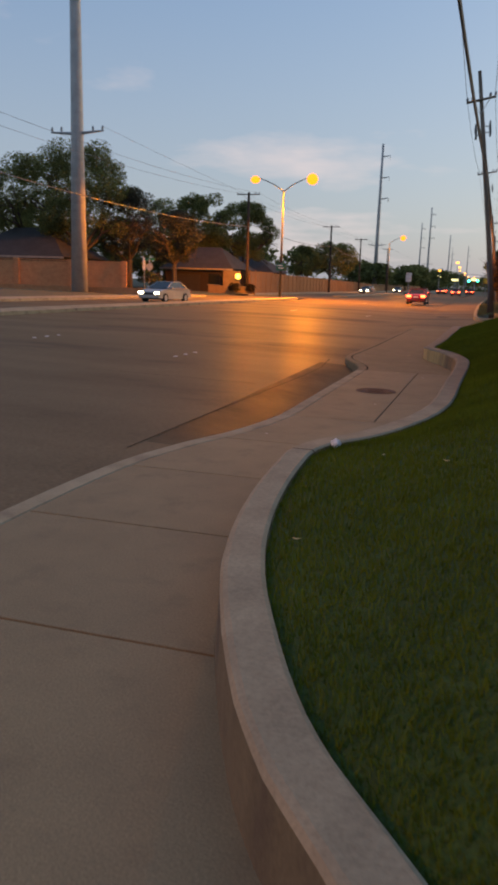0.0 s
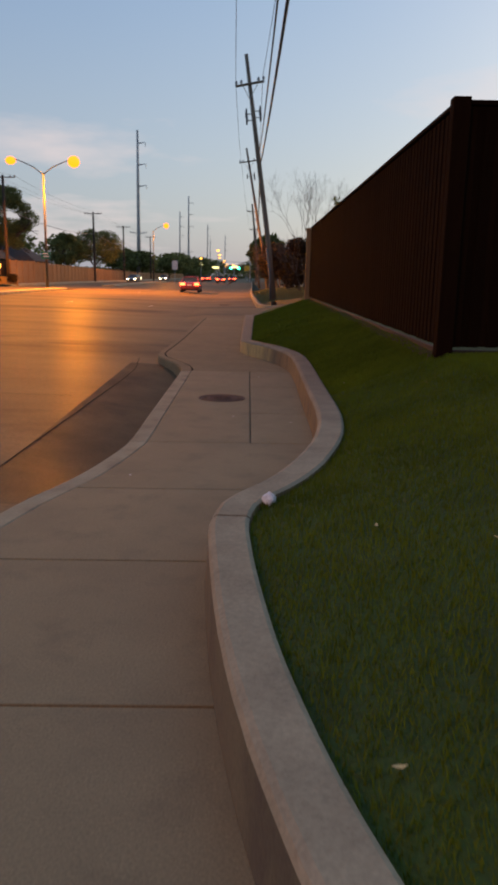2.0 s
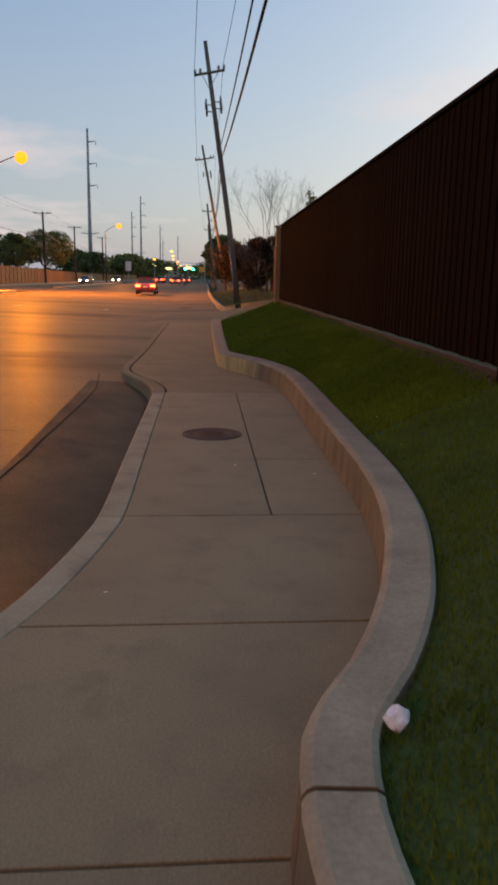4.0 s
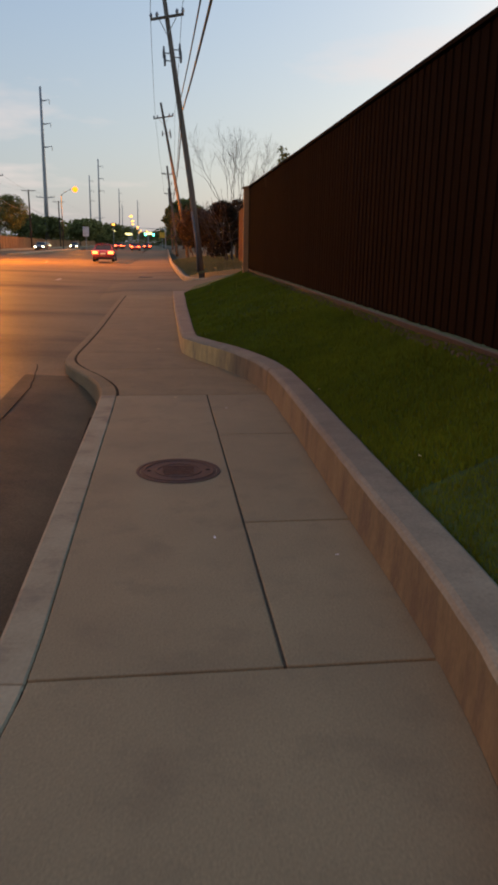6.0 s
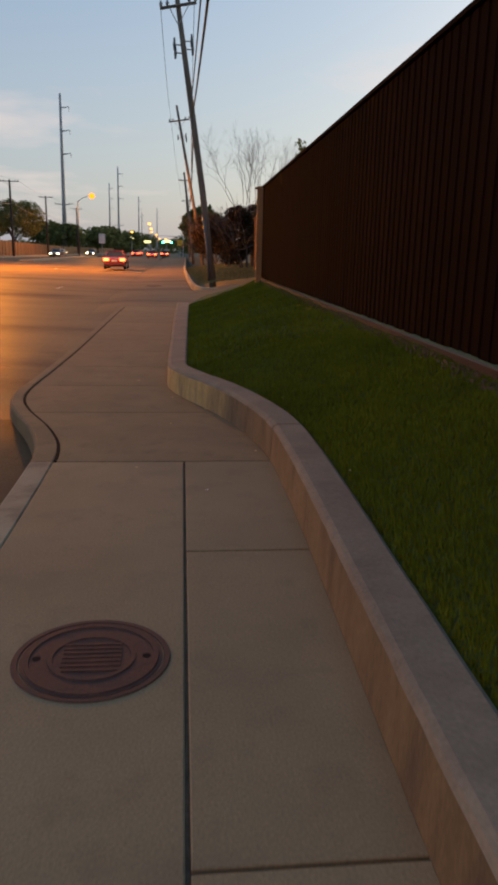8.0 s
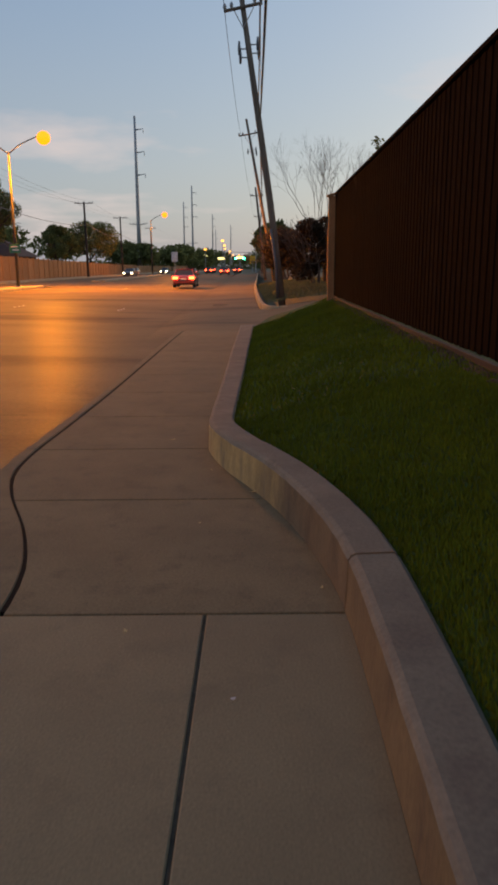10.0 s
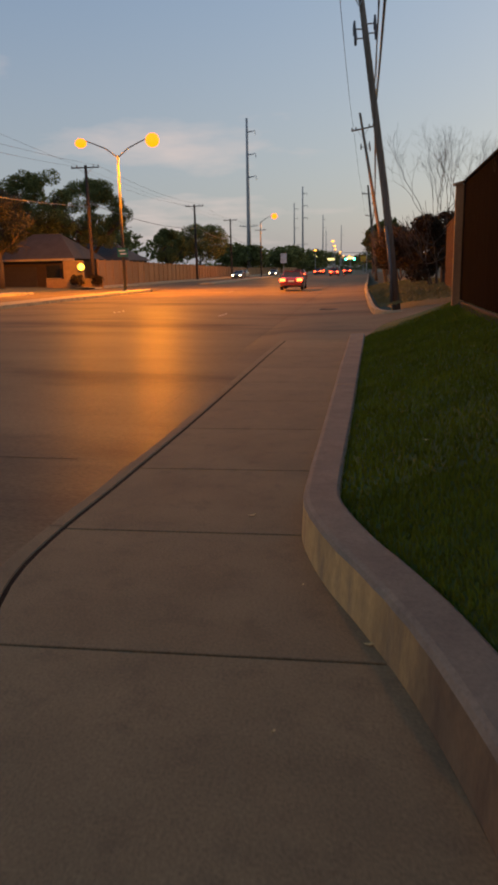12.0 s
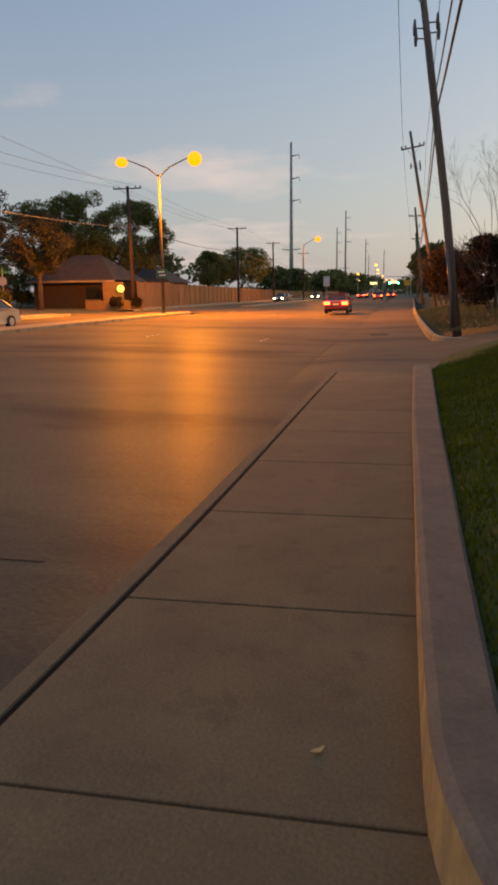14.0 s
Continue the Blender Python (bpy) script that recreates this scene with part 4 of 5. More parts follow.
def house(name, x, y, w, d, eave, ridge, label, garage=True):
    h = thing(name, at(x, y, 0.3), label, "house")
    part("wall", boxbm(0, w, 0, d, 0, eave, bevel=0.01), DBRICK, h)
    bm = bmesh.new()
    o = 0.6
    e = [bm.verts.new(v) for v in ((-o, -o, eave - 0.15), (w + o, -o, eave - 0.15), (w + o, d + o, eave - 0.15), (-o, d + o, eave - 0.15))]
    r0, r1 = bm.verts.new((w * 0.32, d / 2, ridge)), bm.verts.new((w * 0.68, d / 2, ridge))
    for q in ((e[0], e[1], r1, r0), (e[1], e[2], r1), (e[2], e[3], r0, r1), (e[3], e[0], r0), (e[3], e[2], e[1], e[0])):
        bm.faces.new(q)
    rf = part("roof", bm, ROOF, h)
    part("fascia", boxbm(-o - 0.02, w + o + 0.02, -o - 0.03, -o + 0.02, eave - 0.36, eave - 0.14), TRIM, rf)
    if garage:
        g = part("garage_door", boxbm(w * 0.1, w * 0.55, -0.06, -0.02, 0, 2.1, bevel=0.01), GARAGE, h)
        for k in range(4):
            part("door_panel", boxbm(w * 0.1 + 0.1, w * 0.55 - 0.1, -0.09, -0.055, 0.1 + 0.5 * k, 0.5 + 0.5 * k, bevel=0.01), GARAGE, g)
    wi = part("window", boxbm(w * 0.68, w * 0.85, -0.06, -0.02, 0.9, 2.2), GLASS, h)
    part("frame", boxbm(w * 0.67, w * 0.86, -0.045, -0.015, 0.82, 0.9), TRIM, wi)
    return h


house("house", -38.0, 90.5, 8.6, 9, 3.0, 5.6, "brown brick house with a grey hip roof and garage door")
house("house", -58.0, 76, 13.5, 10, 3.6, 6.9, "brown brick house with a shingled hip roof behind the wall", False)
house("house", -42.0, 112, 12, 10, 3.0, 5.6, "low brick house behind the garden fence", False)


# ---- trees and shrubs ----
def leaf_mesh(name, centres, radii, count, size, material, parent, flat=0.8, label=""):
    c, r = np.array(centres, float), np.array(radii, float)
    wts = r ** 2 / (r ** 2).sum()
    idx = np.random.choice(len(c), count, p=wts)
    d = np.random.normal(size=(count, 3))
    d /= np.linalg.norm(d, axis=1)[:, None]
    rad = np.random.uniform(0.35, 1.08, count) ** 0.6
    p = c[idx] + d * (r[idx] * rad)[:, None] * np.array([1, 1, flat])
    a = np.random.normal(size=(count, 3))
    a /= np.linalg.norm(a, axis=1)[:, None]
    b = np.cross(a, np.random.normal(size=(count, 3)))
    b /= np.linalg.norm(b, axis=1)[:, None]
    s = (np.random.uniform(0.5, 1.4, count) * size)[:, None]
    v = np.stack([p - a * s, p - b * s * 0.55, p + a * s, p + b * s * 0.55], 1)
    me = bpy.data.meshes.new(name)
    n = count
    me.vertices.add(n * 4)
    me.vertices.foreach_set("co", v.ravel())
    me.loops.add(n * 4)
    me.loops.foreach_set("vertex_index", np.arange(n * 4, dtype=np.int32))
    me.polygons.add(n)
    me.polygons.foreach_set("loop_start", np.arange(0, n * 4, 4, dtype=np.int32))
    me.polygons.foreach_set("loop_total", np.full(n, 4, dtype=np.int32))
    me.update(calc_edges=True)
    me.materials.append(material)
    ob = new(name, me)
    ob.parent = parent
    if label:
        ob["label"] = label
    return ob


def branches(bm, p, d, length, r, depth, tips, spread=0.6, droop=0.0):
    q = p + d * length * 0.5 + Vector([random.uniform(-1, 1) for _ in range(3)]) * length * 0.06
    e = p + d * length + Vector([random.uniform(-1, 1) for _ in range(3)]) * length * 0.08
    tube(bm, [p, q, e], [r, r * 0.85, r * 0.68], 6 if r > 0.05 else 4, cap=False)
    if depth == 0:
        tips.append(e)
        return
    for k in range(3 if random.random() < 0.55 else 2):
        nd = (d + Vector([random.gauss(0, spread) for _ in range(3)]) + Vector((0, 0, 0.15 - droop))).normalized()
        branches(bm, e if k else q.lerp(e, 0.8), nd, length * random.uniform(0.62, 0.85), r * 0.62, depth - 1, tips, spread, droop)
    if depth < 3:
        tips.append(e)


def tree(x, y, z, height, spread, leafmat, label, count=5000, size=0.22, base=0.28):
    t = thing("tree", at(x, y, z), label, "tree")
    bm = bmesh.new()
    tips = []
    th = height * base
    tube(bm, [(0, 0, -0.2), (0.1, 0, th * 0.5), (0.05, 0.05, th)], [height * 0.035, height * 0.027, height * 0.024], 9)
    for k in range(4):
        a = k * 1.57 + random.uniform(-0.5, 0.5)
        branches(bm, Vector((0.05, 0.05, th * random.uniform(0.85, 1.0))), Vector((math.cos(a) * 0.7, math.sin(a) * 0.7, 0.75)).normalized(), height * 0.2, height * 0.015, 3, tips, 0.45)
    part("trunk", bm, BARK, t, smooth=True)
    cs, rs = [], []
    for k in range(70):
        a, rr, hh = random.uniform(0, 6.283), random.uniform(0, 1) ** 0.5, random.uniform(0, 1)
        prof = math.sin(math.pi * (0.12 + 0.80 * hh)) ** 0.7
        zc = height * (0.36 + 0.57 * hh)
        cs.append((math.cos(a) * rr * spread * prof * 0.85, math.sin(a) * rr * spread * prof * 0.85, zc))
        rs.append(spread * random.uniform(0.09, 0.26))
    leaf_mesh("crown", cs, rs, count, size, leafmat, t)
    return t


OAK = "broad evergreen oak with dull olive leaves"
tree(-44.5, 81, 0.3, 16.5, 7.8, LEAF, OAK, 34000, 0.12)
tree(-53.5, 84, 0.5, 15.6, 7.6, LEAF, OAK, 26000, 0.12)
tree(-40.0, 84, 0.5, 12.0, 4.8, LEAF2, "brownish half-bare tree by the side street", 16000, 0.1)
tree(-37.0, 101, 0.5, 13.2, 5.4, LEAF, OAK, 26000, 0.12)
tree(-33.0, 108, 0.5, 12.8, 5.2, LEAF, "olive-green oak with yellowing leaves", 30000, 0.11)
tree(-44.0, 104, 0.5, 12.8, 6.0, LEAF, OAK, 20000, 0.12)
tree(-31.5, 142, 0.3, 8.6, 3.6, LEAF, "dark rounded tree behind the garden fence", 10000, 0.13)
tree(-31.5, 168, 0.3, 10.6, 6.8, LEAF, "broad dark tree behind the garden fence", 24000, 0.14)
tree(-34.4, 84.5, 0.5, 9.5, 3.6, LEAF2, "brownish tree in front of the house", 14000, 0.1, 0.32)
tree(-47.5, 96, 0.5, 9.0, 5.0, LEAF, OAK, 14000, 0.13, 0.15)
tree(-56.0, 98, 0.5, 9.5, 6.0, LEAF, OAK, 14000, 0.13, 0.15)
tree(-40.5, 106, 0.5, 8.0, 5.0, LEAF, OAK, 12000, 0.13, 0.15)
for k, (x, y, h, s) in enumerate(((-30, 236, 8, 7), (-24, 262, 7, 6), (-38, 250, 9, 8), (-28, 330, 10, 9), (-20, 380, 9, 9), (-34, 420, 12, 12), (-60, 150, 12, 9), (-55, 180, 12, 9), (-50, 220, 11, 9),
                                  (-70, 110, 13, 8), (4.6, 128, 8.2, 3.2), (4.8, 146, 9, 3.6), (6.5, 168, 8, 4), (7.5, 195, 8.5, 4.6), (12, 260, 10, 8), (16, 330, 11, 10), (22, 420, 12, 12), (-24, 520, 12, 16), (10, 560, 11, 14), (-45, 600, 14, 20), (-5, 900, 12, 20), (-30, 950, 14, 24), (20, 850, 14, 24))):
    tree(x, y, 0.3, h, s, LEAF, "distant dark tree on the skyline", 1800, 0.3 + h * 0.012 + y * 0.0006, 0.2)


def shrub(x, y, z, w, h, m, label, count=2500, size=0.1, name="shrub", reach=0.36, thick=1.0, low=0.2):
    s = thing(name, at(x, y, z), label, "shrub")
    bm = bmesh.new()
    tips = []
    for k in range(5):
        a = random.uniform(0, 6.283)
        branches(bm, Vector((math.cos(a) * 0.15 * w, math.sin(a) * 0.15 * w, -0.1)), Vector((math.cos(a) * 0.4, math.sin(a) * 0.4, 1)).normalized(), h * reach, (0.03 + h * 0.006) * thick, 3, tips, 0.4 if thick == 1.0 else 0.12)
    part("stem", bm, BARK, s)
    cs, rs = [], []
    for k in range(18):
        a, rr = random.uniform(0, 6.283), random.uniform(0, 1) ** 0.5
        cs.append((math.cos(a) * rr * w * 0.6, math.sin(a) * rr * w * 0.6, h * random.uniform(low, 0.82)))
        rs.append(w * random.uniform(0.2, 0.42))
    leaf_mesh("leaves", cs, rs, count, size, m, s)


for x, y, w, h in ((4.2, 54, 1.7, 4.2), (5.6, 57, 2.0, 4.6), (3.9, 62, 1.8, 4.4), (3.6, 70, 2.0, 4.8), (3.4, 79, 2.2, 4.9), (4.6, 88, 2.4, 5.4), (4.2, 100, 2.6, 5.6), (4.4, 112, 2.6, 5.2)):
    shrub(x, y, 0.6, w, h, LEAFD, "dense dark reddish-brown thicket beside the verge", 5200, 0.09, "thicket")
shrub(-27.6, 87.2, 0.4, 0.9, 1.2, LEAFD, "clipped dark bush by the lit pillar", 900, 0.1)
shrub(-25.9, 88.0, 0.4, 0.8, 1.1, LEAFD, "clipped dark bush by the lit pillar", 900, 0.1)
for hx, hy in ((-41.5, 93), (-46, 92), (-51, 91), (-39, 101), (-57, 92)):
    shrub(hx, hy, 0.3, 3.0, 4.6, LEAF, "dark leafy hedge behind the brick wall", 6000, 0.13, "hedge")
shrub(-31.0, 71.0, 0.3, 1.0, 2.3, LEAF, "rounded bush at the end of the brick wall", 1200, 0.12)
shrub(3.05, 28.3, 0.85, 0.42, 4.3, LEAF, "leafy shrub showing above the dark fence", 800, 0.045, reach=0.27, thick=0.25, low=0.45)

for ax, ay, bx, by in ((-62, 300, -17, 345), (4, 300, 44, 320), (-60, 480, 30, 500)):
    fh = thing("far_hedge", at(0, 0), "low dark line of bushes along the far verge", "bushes", kind="stuff")
    cs = [(ax + (bx - ax) * t, ay + (by - ay) * t, random.uniform(1.2, 3.0)) for t in np.linspace(0, 1, 26)]
    leaf_mesh("leaves", cs, [random.uniform(2.0, 3.4) for _ in cs], 6000, 0.45, LEAF, fh)

bt = thing("bare_tree", at(4.7, 55.5, 0.7), "bare winter tree with fine upright twigs", "tree")
bm = bmesh.new()
tips = []
tube(bm, [(0, 0, -0.2), (-0.05, 0, 1.0), (-0.1, 0, 2.0)], [0.16, 0.13, 0.11], 9)
for k in range(6):
    a = k * 1.05 + random.uniform(-0.3, 0.3)
    branches(bm, Vector((-0.08, 0, random.uniform(1.2, 2.0))), Vector((math.cos(a) * 0.55, math.sin(a) * 0.55, 0.9)).normalized(), 1.8, 0.036, 6, tips, 0.33)
part("trunk", bm, BARK, bt)


# ---- vehicles ----
def car(name, x, y, rz, paint, label, head=False, tail=False, fog=False):
    c = thing(name, at(x, y, 0.04, rz), label, "car")
    side = [(-2.25, 0.35), (-2.3, 0.62), (-2.22, 0.88), (-1.9, 0.98), (-0.9, 1.0), (0.7, 0.97), (1.5, 0.9), (2.1, 0.76), (2.28, 0.58), (2.25, 0.32), (1.8, 0.22), (-1.8, 0.22)]
    bm = bmesh.new()
    secs = []
    for sx, sc in ((-0.9, 0.94), (-0.84, 1.0), (0.84, 1.0), (0.9, 0.94)):
        secs.append([bm.verts.new((sx * (1 - 0.06 * abs(u) / 2.3), u * (0.98 if abs(sx) > 0.85 else 1), 0.6 + (v - 0.6) * sc)) for u, v in side])
    k = len(side)
    for q, w in zip(secs, secs[1:]):
        for i in range(k):
            bm.faces.new((q[i], q[(i + 1) % k], w[(i + 1) % k], w[i]))
    bm.faces.new(secs[0][::-1])
    bm.faces.new(secs[-1])
    bmesh.ops.recalc_face_normals(bm, faces=bm.faces)
    body = part("body", bm, paint, c, smooth=False)
    bm = bmesh.new()
    prof = [(-1.75, 0.97), (-1.05, 1.4), (0.1, 1.44), (1.05, 0.97)]
    s0 = [bm.verts.new((-0.80 if v < 1.1 else -0.62, u, v)) for u, v in prof]
    s1 = [bm.verts.new((0.80 if v < 1.1 else 0.62, u, v)) for u, v in prof]
    for i in range(3):
        bm.faces.new((s0[i], s0[i + 1], s1[i + 1], s1[i]))
    bm.faces.new(s0[::-1])
    bm.faces.new(s1)
    bm.faces.new((s0[0], s1[0], s1[3], s0[3]))
    bmesh.ops.recalc_face_normals(bm, faces=bm.faces)
    gh = part("cabin_glass", bm, GLASS, c, "dark glass")
    part("roof", boxbm(-0.63, 0.63, -1.08, 0.14, 1.41, 1.46, bevel=0.02), paint, c)
    for s in (-1, 1):
        part("pillar", tubebm([(s * 0.79, 1.04, 0.98), (s * 0.63, 0.1, 1.44)], 0.035, 6), paint, c)
        part("pillar", tubebm([(s * 0.79, -1.74, 0.98), (s * 0.63, -1.06, 1.42)], 0.045, 6), paint, c)
        part("mirror", boxbm(s * 0.98 - 0.1, s * 0.98 + 0.1, 0.72, 0.82, 0.95, 1.1, bevel=0.03), paint, c)
        for u in (-1.4, 1.42):
            wh = part("wheel", disc(bmesh.new(), (s * 0.80, u, 0.32), 0.32, 0.22, 20, "x"), RUBBER, c)
            part("rim", disc(bmesh.new(), (s * 0.90, u, 0.32), 0.2, 0.04, 14, "x"), STEEL, wh)
        part("headlight", boxbm(s * 0.66 - 0.17, s * 0.66 + 0.17, 2.2, 2.3, 0.57, 0.74, bevel=0.03), E_HEAD if head else GLASS, c, "lit headlight" if head else "")
        part("tail_light", boxbm(s * 0.66 - 0.22, s * 0.66 + 0.22, -2.33, -2.2, 0.66, 0.88, bevel=0.03), E_TAIL if tail else RED, c, "lit red tail light" if tail else "")
        if fog:
            part("fog_light", boxbm(s * 0.62 - 0.12, s * 0.62 + 0.12, 2.2, 2.285, 0.36, 0.46, bevel=0.02), E_FOG, c, "lit amber fog light")
    part("rear_bumper", boxbm(-0.82, 0.82, -2.34, -2.2, 0.32, 0.55, bevel=0.04), paint, c)
    part("front_bumper", boxbm(-0.82, 0.82, 2.18, 2.31, 0.28, 0.5, bevel=0.04), paint, c)
    part("number_plate", boxbm(-0.22, 0.22, -2.325, -2.29, 0.62, 0.76, bevel=0.004), SIGNW, c)
    part("grille", boxbm(-0.4, 0.4, 2.25, 2.3, 0.52, 0.68, bevel=0.01), PLASTIC, c)
    return c


car("car", -4.9, 75, -1, RED, "red saloon car driving away with its tail lights lit", tail=True)
car("car", -21.1, 50.8, 172, SILVER, "silver saloon car with headlights and amber fog lights lit", head=True, fog=True)
car("car", -20.2, 146, 178, DARKCAR, "dark oncoming car with its headlights lit", head=True)
car("car", -8.2, 128, -1, RED, "red saloon car driving away with its tail lights lit", tail=True)
car("car", -4.2, 168, -1, RED, "red saloon car driving away with its tail lights lit", tail=True)
car("car", -18.3, 186, 178, DARKCAR, "dark oncoming car with its headlights lit", head=True)
car("car", -22.6, 168, 178, SILVER, "silver oncoming car with its headlights lit", head=True)
for k in range(9):
    car("car", -9 + 3.4 * (k % 3) + random.uniform(-0.3, 0.3), 205 + 9 * (k // 3) + 3 * (k % 3), -1, DARKCAR if k % 2 else RED, "car queueing at the signal with tail lights lit", tail=True)



# ---- small things on the pavement ----
mc = thing("manhole_cover", at(-0.56, 11.34, 0.0), "round rusty cast iron manhole cover set in the pavement", "manhole cover")
bm = bmesh.new()
ring = [[], [], [], []]
for k in range(48):
    a = 2 * math.pi * k / 48
    for i, (r, z) in enumerate(((0.325, 0.001), (0.322, 0.006), (0.300, 0.006), (0.297, 0.001))):
        ring[i].append(bm.verts.new((math.cos(a) * r, math.sin(a) * r, z)))
for q, w in zip(ring, ring[1:]):
    for k in range(48):
        bm.faces.new((q[k], q[(k + 1) % 48], w[(k + 1) % 48], w[k]))
part("frame_ring", bm, IRON, mc)
lid = part("lid", disc(bmesh.new(), (0, 0, -0.003), 0.292, 0.014, 48), IRON, mc)
for r in (0.265, 0.17):
    bm = bmesh.new()
    prof = ((r - 0.012, 0.003), (r - 0.01, 0.009), (r + 0.01, 0.009), (r + 0.012, 0.003))
    rings = [[bm.verts.new((math.cos(k * math.pi / 24) * q, math.sin(k * math.pi / 24) * q, z)) for k in range(48)] for q, z in prof]
    for q, w in zip(rings, rings[1:]):
        for k in range(48):
            bm.faces.new((q[k], q[(k + 1) % 48], w[(k + 1) % 48], w[k]))
    part("raised_ring", bm, IRON, lid)
for i in range(-3, 4):
    part("raised_bar", boxbm(-0.12, 0.12, i * 0.034 - 0.008, i * 0.034 + 0.008, 0.002, 0.009), IRON, lid)
# flat black discs painted for the dark inside the pick holes
for s in (-1, 1):
    part("pick_hole", disc(bmesh.new(), (s * 0.225, 0, 0.004), 0.018, 0.003, 10), TAR, lid)


rc = thing("manhole_cover", at(-1.1, 46.4, -0.06), "dark iron cover set in the road by the alley", "manhole cover")
part("lid", disc(bmesh.new(), (0, 0, 0.004), 0.36, 0.03, 32), IRON, rc)
part("frame_ring", disc(bmesh.new(), (0, 0, 0.0), 0.43, 0.02, 32), KERB2, rc)


def crumple(name, x, y, z, size, m, label, category, seed, flat=0.6):
    bm = bmesh.new()
    bmesh.ops.create_icosphere(bm, subdivisions=2, radius=1.0)
    for v in bm.verts:
        k = 1 + 0.45 * noise.noise(v.co * 1.7 + Vector((seed, 0, 0)))
        v.co = Vector((v.co.x * size * k, v.co.y * size * 0.7 * k, (v.co.z * k + 0.8) * size * flat))
    ob = part(name, bm, m)
    ob.matrix_world = at(x, y, z, seed * 40)
    return tagged(ob, label, category)


crumple("paper_scrap", -0.15, 5.42, 0.31, 0.045, PAPER, "crumpled white paper scrap on the lawn edge", "litter", 1.0, 0.9)


def dead_leaf(x, y, z, s, rz, m=None, label="curled dry leaf lying on the ground"):
    bm = bmesh.new()
    pts = [(-1, 0, 0.25), (-0.5, 0.32, 0.1), (0.1, 0.4, 0.02), (0.6, 0.2, 0.1), (1, 0, 0.3), (0.6, -0.22, 0.14), (0.1, -0.4, 0.06), (-0.5, -0.3, 0.12)]
    top = [bm.verts.new((a * s, b * s, c * s + 0.003)) for a, b, c in pts]
    mid = bm.verts.new((0, 0, 0.004))
    for i in range(8):
        bm.faces.new((top[i], top[(i + 1) % 8], mid))
    lo = [bm.verts.new((v.co.x, v.co.y, v.co.z - 0.002)) for v in top]
    ml = bm.verts.new((0, 0, 0.002))
    for i in range(8):
        bm.faces.new((lo[(i + 1) % 8], lo[i], ml))
        bm.faces.new((top[(i + 1) % 8], top[i], lo[i], lo[(i + 1) % 8]))
    ob = part("dead_leaf", bm, m or LEAFLITTER)
    ob.matrix_world = at(x, y, z, rz)
    tagged(ob, label, "leaf", "dead leaves")


for x, y, s in ((-0.66, 18.21, 0.032), (0.13, 16.41, 0.03), (0.48, 14.64, 0.02), (-0.5, 14.16, 0.02), (-0.22, 17.05, 0.013), (-0.24, 15.7, 0.012), (-0.21, 17.88, 0.02)):
    dead_leaf(x, y, 0.003, s, random.uniform(0, 360))
for x, y, s in ((-0.39, 9.94, 0.02), (0.28, 9.63, 0.013), (0.02, 13.58, 0.013), (-1.24, 7.18, 0.014)):
    dead_leaf(x, y, 0.003, s, random.uniform(0, 360), PAPER, "tiny pale scrap lying on the pavement")
for x, y in ((0.81, 4.17), (0.11, 2.87), (0.97, 10.28), (0.35, 4.6), (0.9, 13.0), (0.6, 19.0)):
    dead_leaf(x, y, lawn_z(x, y) + 0.025, 0.024, random.uniform(0, 360))


# ---- pavement slabs ----
sheet("pavement", lambda y: list(np.linspace(crack_x(y) - 0.03, wall_x(y) + 0.06, 5)), arange(-2.5, 31.4, 0.25), lambda x, y: -0.034, BED,
      "concrete pavement of cast slabs with dark joints", "pavement")
pavement = bpy.data.objects["pavement"]


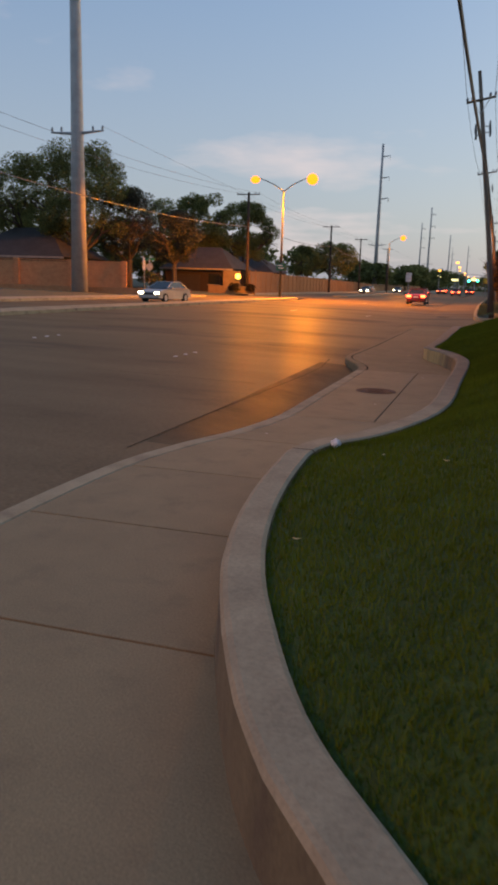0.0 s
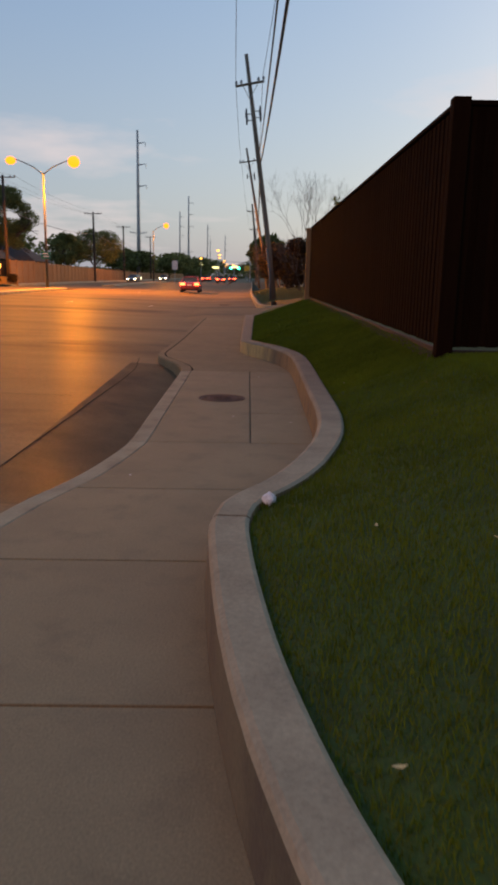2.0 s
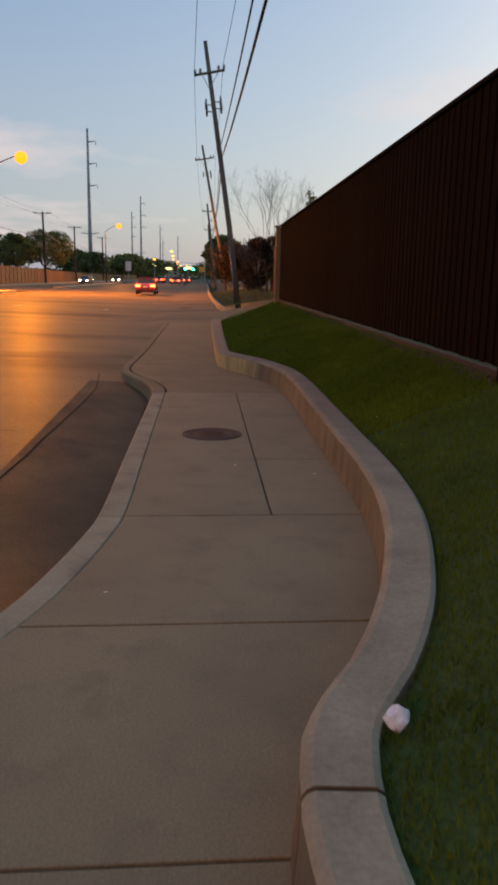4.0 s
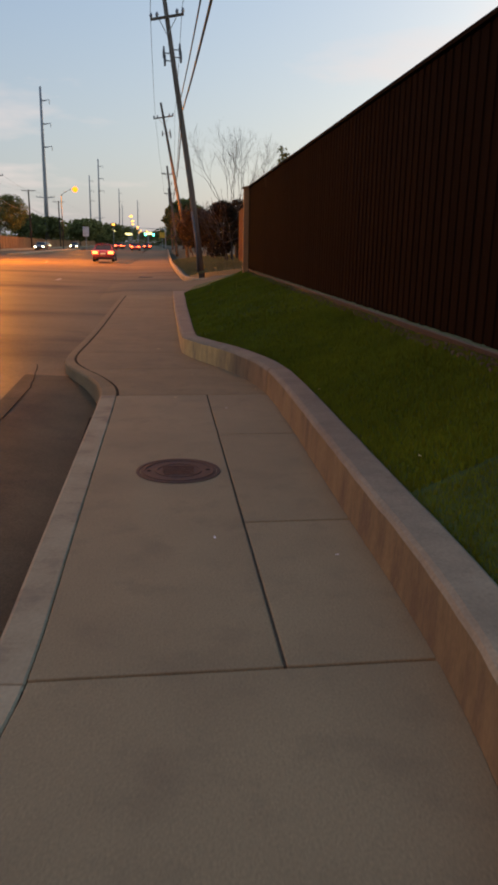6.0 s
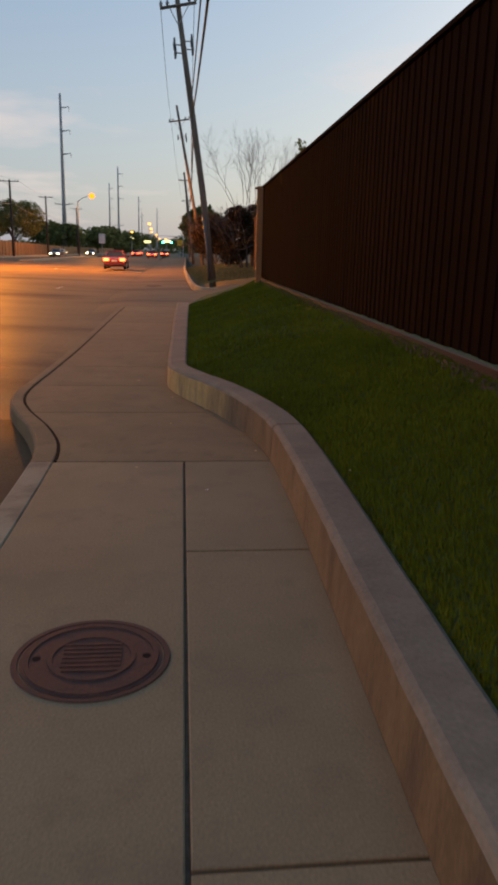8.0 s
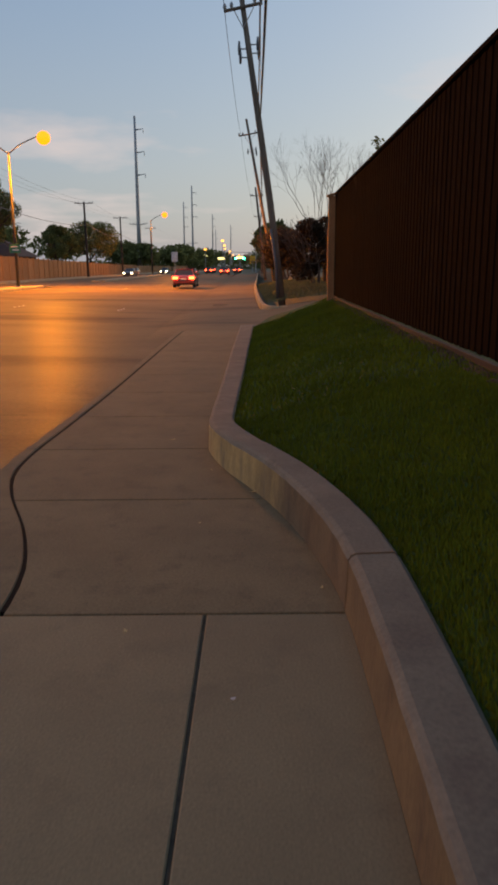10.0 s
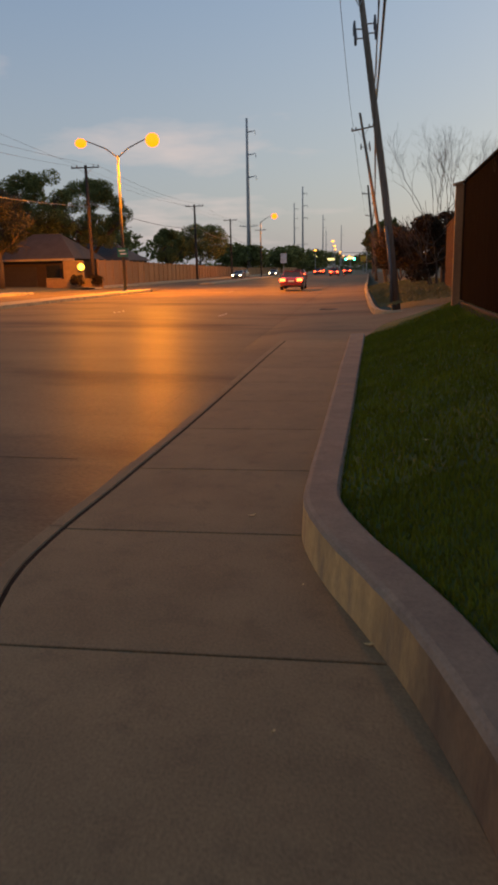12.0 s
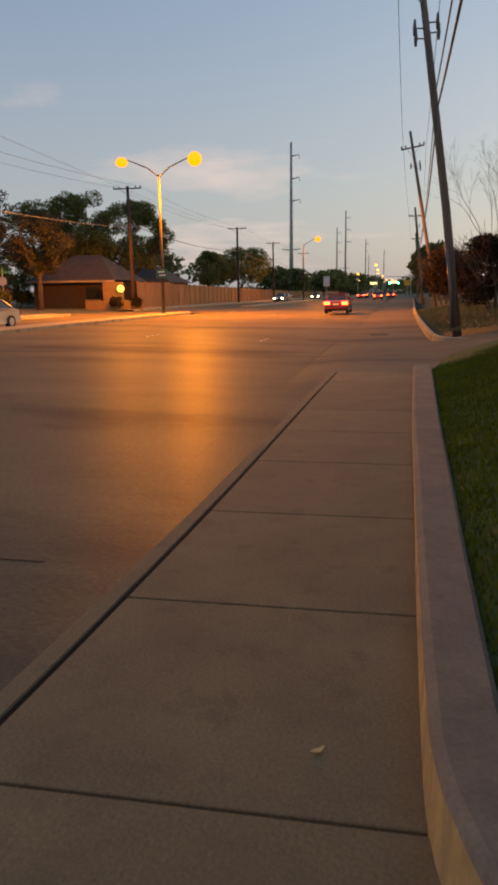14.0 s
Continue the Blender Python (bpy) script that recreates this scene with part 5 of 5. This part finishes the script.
def slab(x_left, x_right, y0, y1, g=0.009, c=0.006, gl=0.007, material=SLAB):
    ys = [y0 + g, y0 + g + c] + arange(y0 + 0.12, y1 - 0.12, 0.25) + [y1 - g - c, y1 - g]
    bm = bmesh.new()
    rows = []
    for j, y in enumerate(ys):
        a, b = x_left(y) + gl, x_right(y) - g
        edge = j in (0, len(ys) - 1)
        row = []
        for x, e in ((a, 2), (a, 1), (a + c, 0), (b - c, 0), (b, 1), (b, 2)):
            row.append(bm.verts.new((x, y, -0.05 if e == 2 else (-0.003 if e or edge else 0.0))))
        rows.append(row)
    for q, w in zip(rows, rows[1:]):
        for i in range(5):
            bm.faces.new((q[i], q[i + 1], w[i + 1], w[i]))
    for r, flip in ((rows[0], False), (rows[-1], True)):
        lo = [bm.verts.new((v.co.x, v.co.y, -0.05)) for v in r[1:5]]
        for i in range(3):
            f = (lo[i], lo[i + 1], r[i + 2], r[i + 1])
            bm.faces.new(f[::-1] if flip else f)
    return part("slab", bm, material, pavement)


def strip_x(y):
    return -0.208 + (y - 8.51) * 0.0132


wall_edge = lambda y: wall_x(y) - BATTER * wall_top(y) / 0.3 + 0.012
JOINTS = [-2.4, -1.0, 0.55, 2.15, 3.72, 5.26, 6.8, 8.51]
for a, b in zip(JOINTS, JOINTS[1:]):
    slab(crack_x, wall_edge, a, b)
slab(crack_x, strip_x, 8.51, 14.35, g=0.008, gl=0.004)
for a, b in ((8.51, 10.2), (10.2, 12.47), (12.47, 14.35)):
    slab(strip_x, wall_edge, a, b, gl=0.008)
JOINTS = [14.35, 16.25, 17.85, 19.45, 21.15, 22.92, 24.6, 26.3, 28.0, 29.7, 31.4]
for a, b in zip(JOINTS, JOINTS[1:]):
    slab(crack_x, wall_edge, a, b, gl=0.028, material=SLAB2)
part("joint_filler", sweep(np.array([(crack_x(y) + 0.004, y) for y in arange(14.4, 31.3, 0.2)]), lambda p: [(-0.008, -0.03), (-0.008, -0.006), (0.027, -0.006), (0.027, -0.03)]), TAR, pavement, "black strip in the crack along the kerb")
part("edge_joint", sweep(np.array([(crack_x(y), y) for y in arange(-2.3, 8.45, 0.2)]), lambda p: [(-0.003, -0.04), (-0.003, -0.009), (0.008, -0.009), (0.008, -0.04)]), TAR, pavement, "dark joint along the kerb")
part("joint_sealant", sweep(np.array([(strip_x(y) - 0.004 + 0.005 * noise.noise((y * 4, 0, 0)), y) for y in arange(8.53, 14.34, 0.1)]), lambda p: [(-0.014, -0.04), (-0.013, -0.011), (0.0, -0.006 + 0.006 * noise.noise((p[1] * 9, 1, 0))), (0.012, -0.011), (0.014, -0.04)]), SEAL, pavement, "crumbling grey joint sealant")
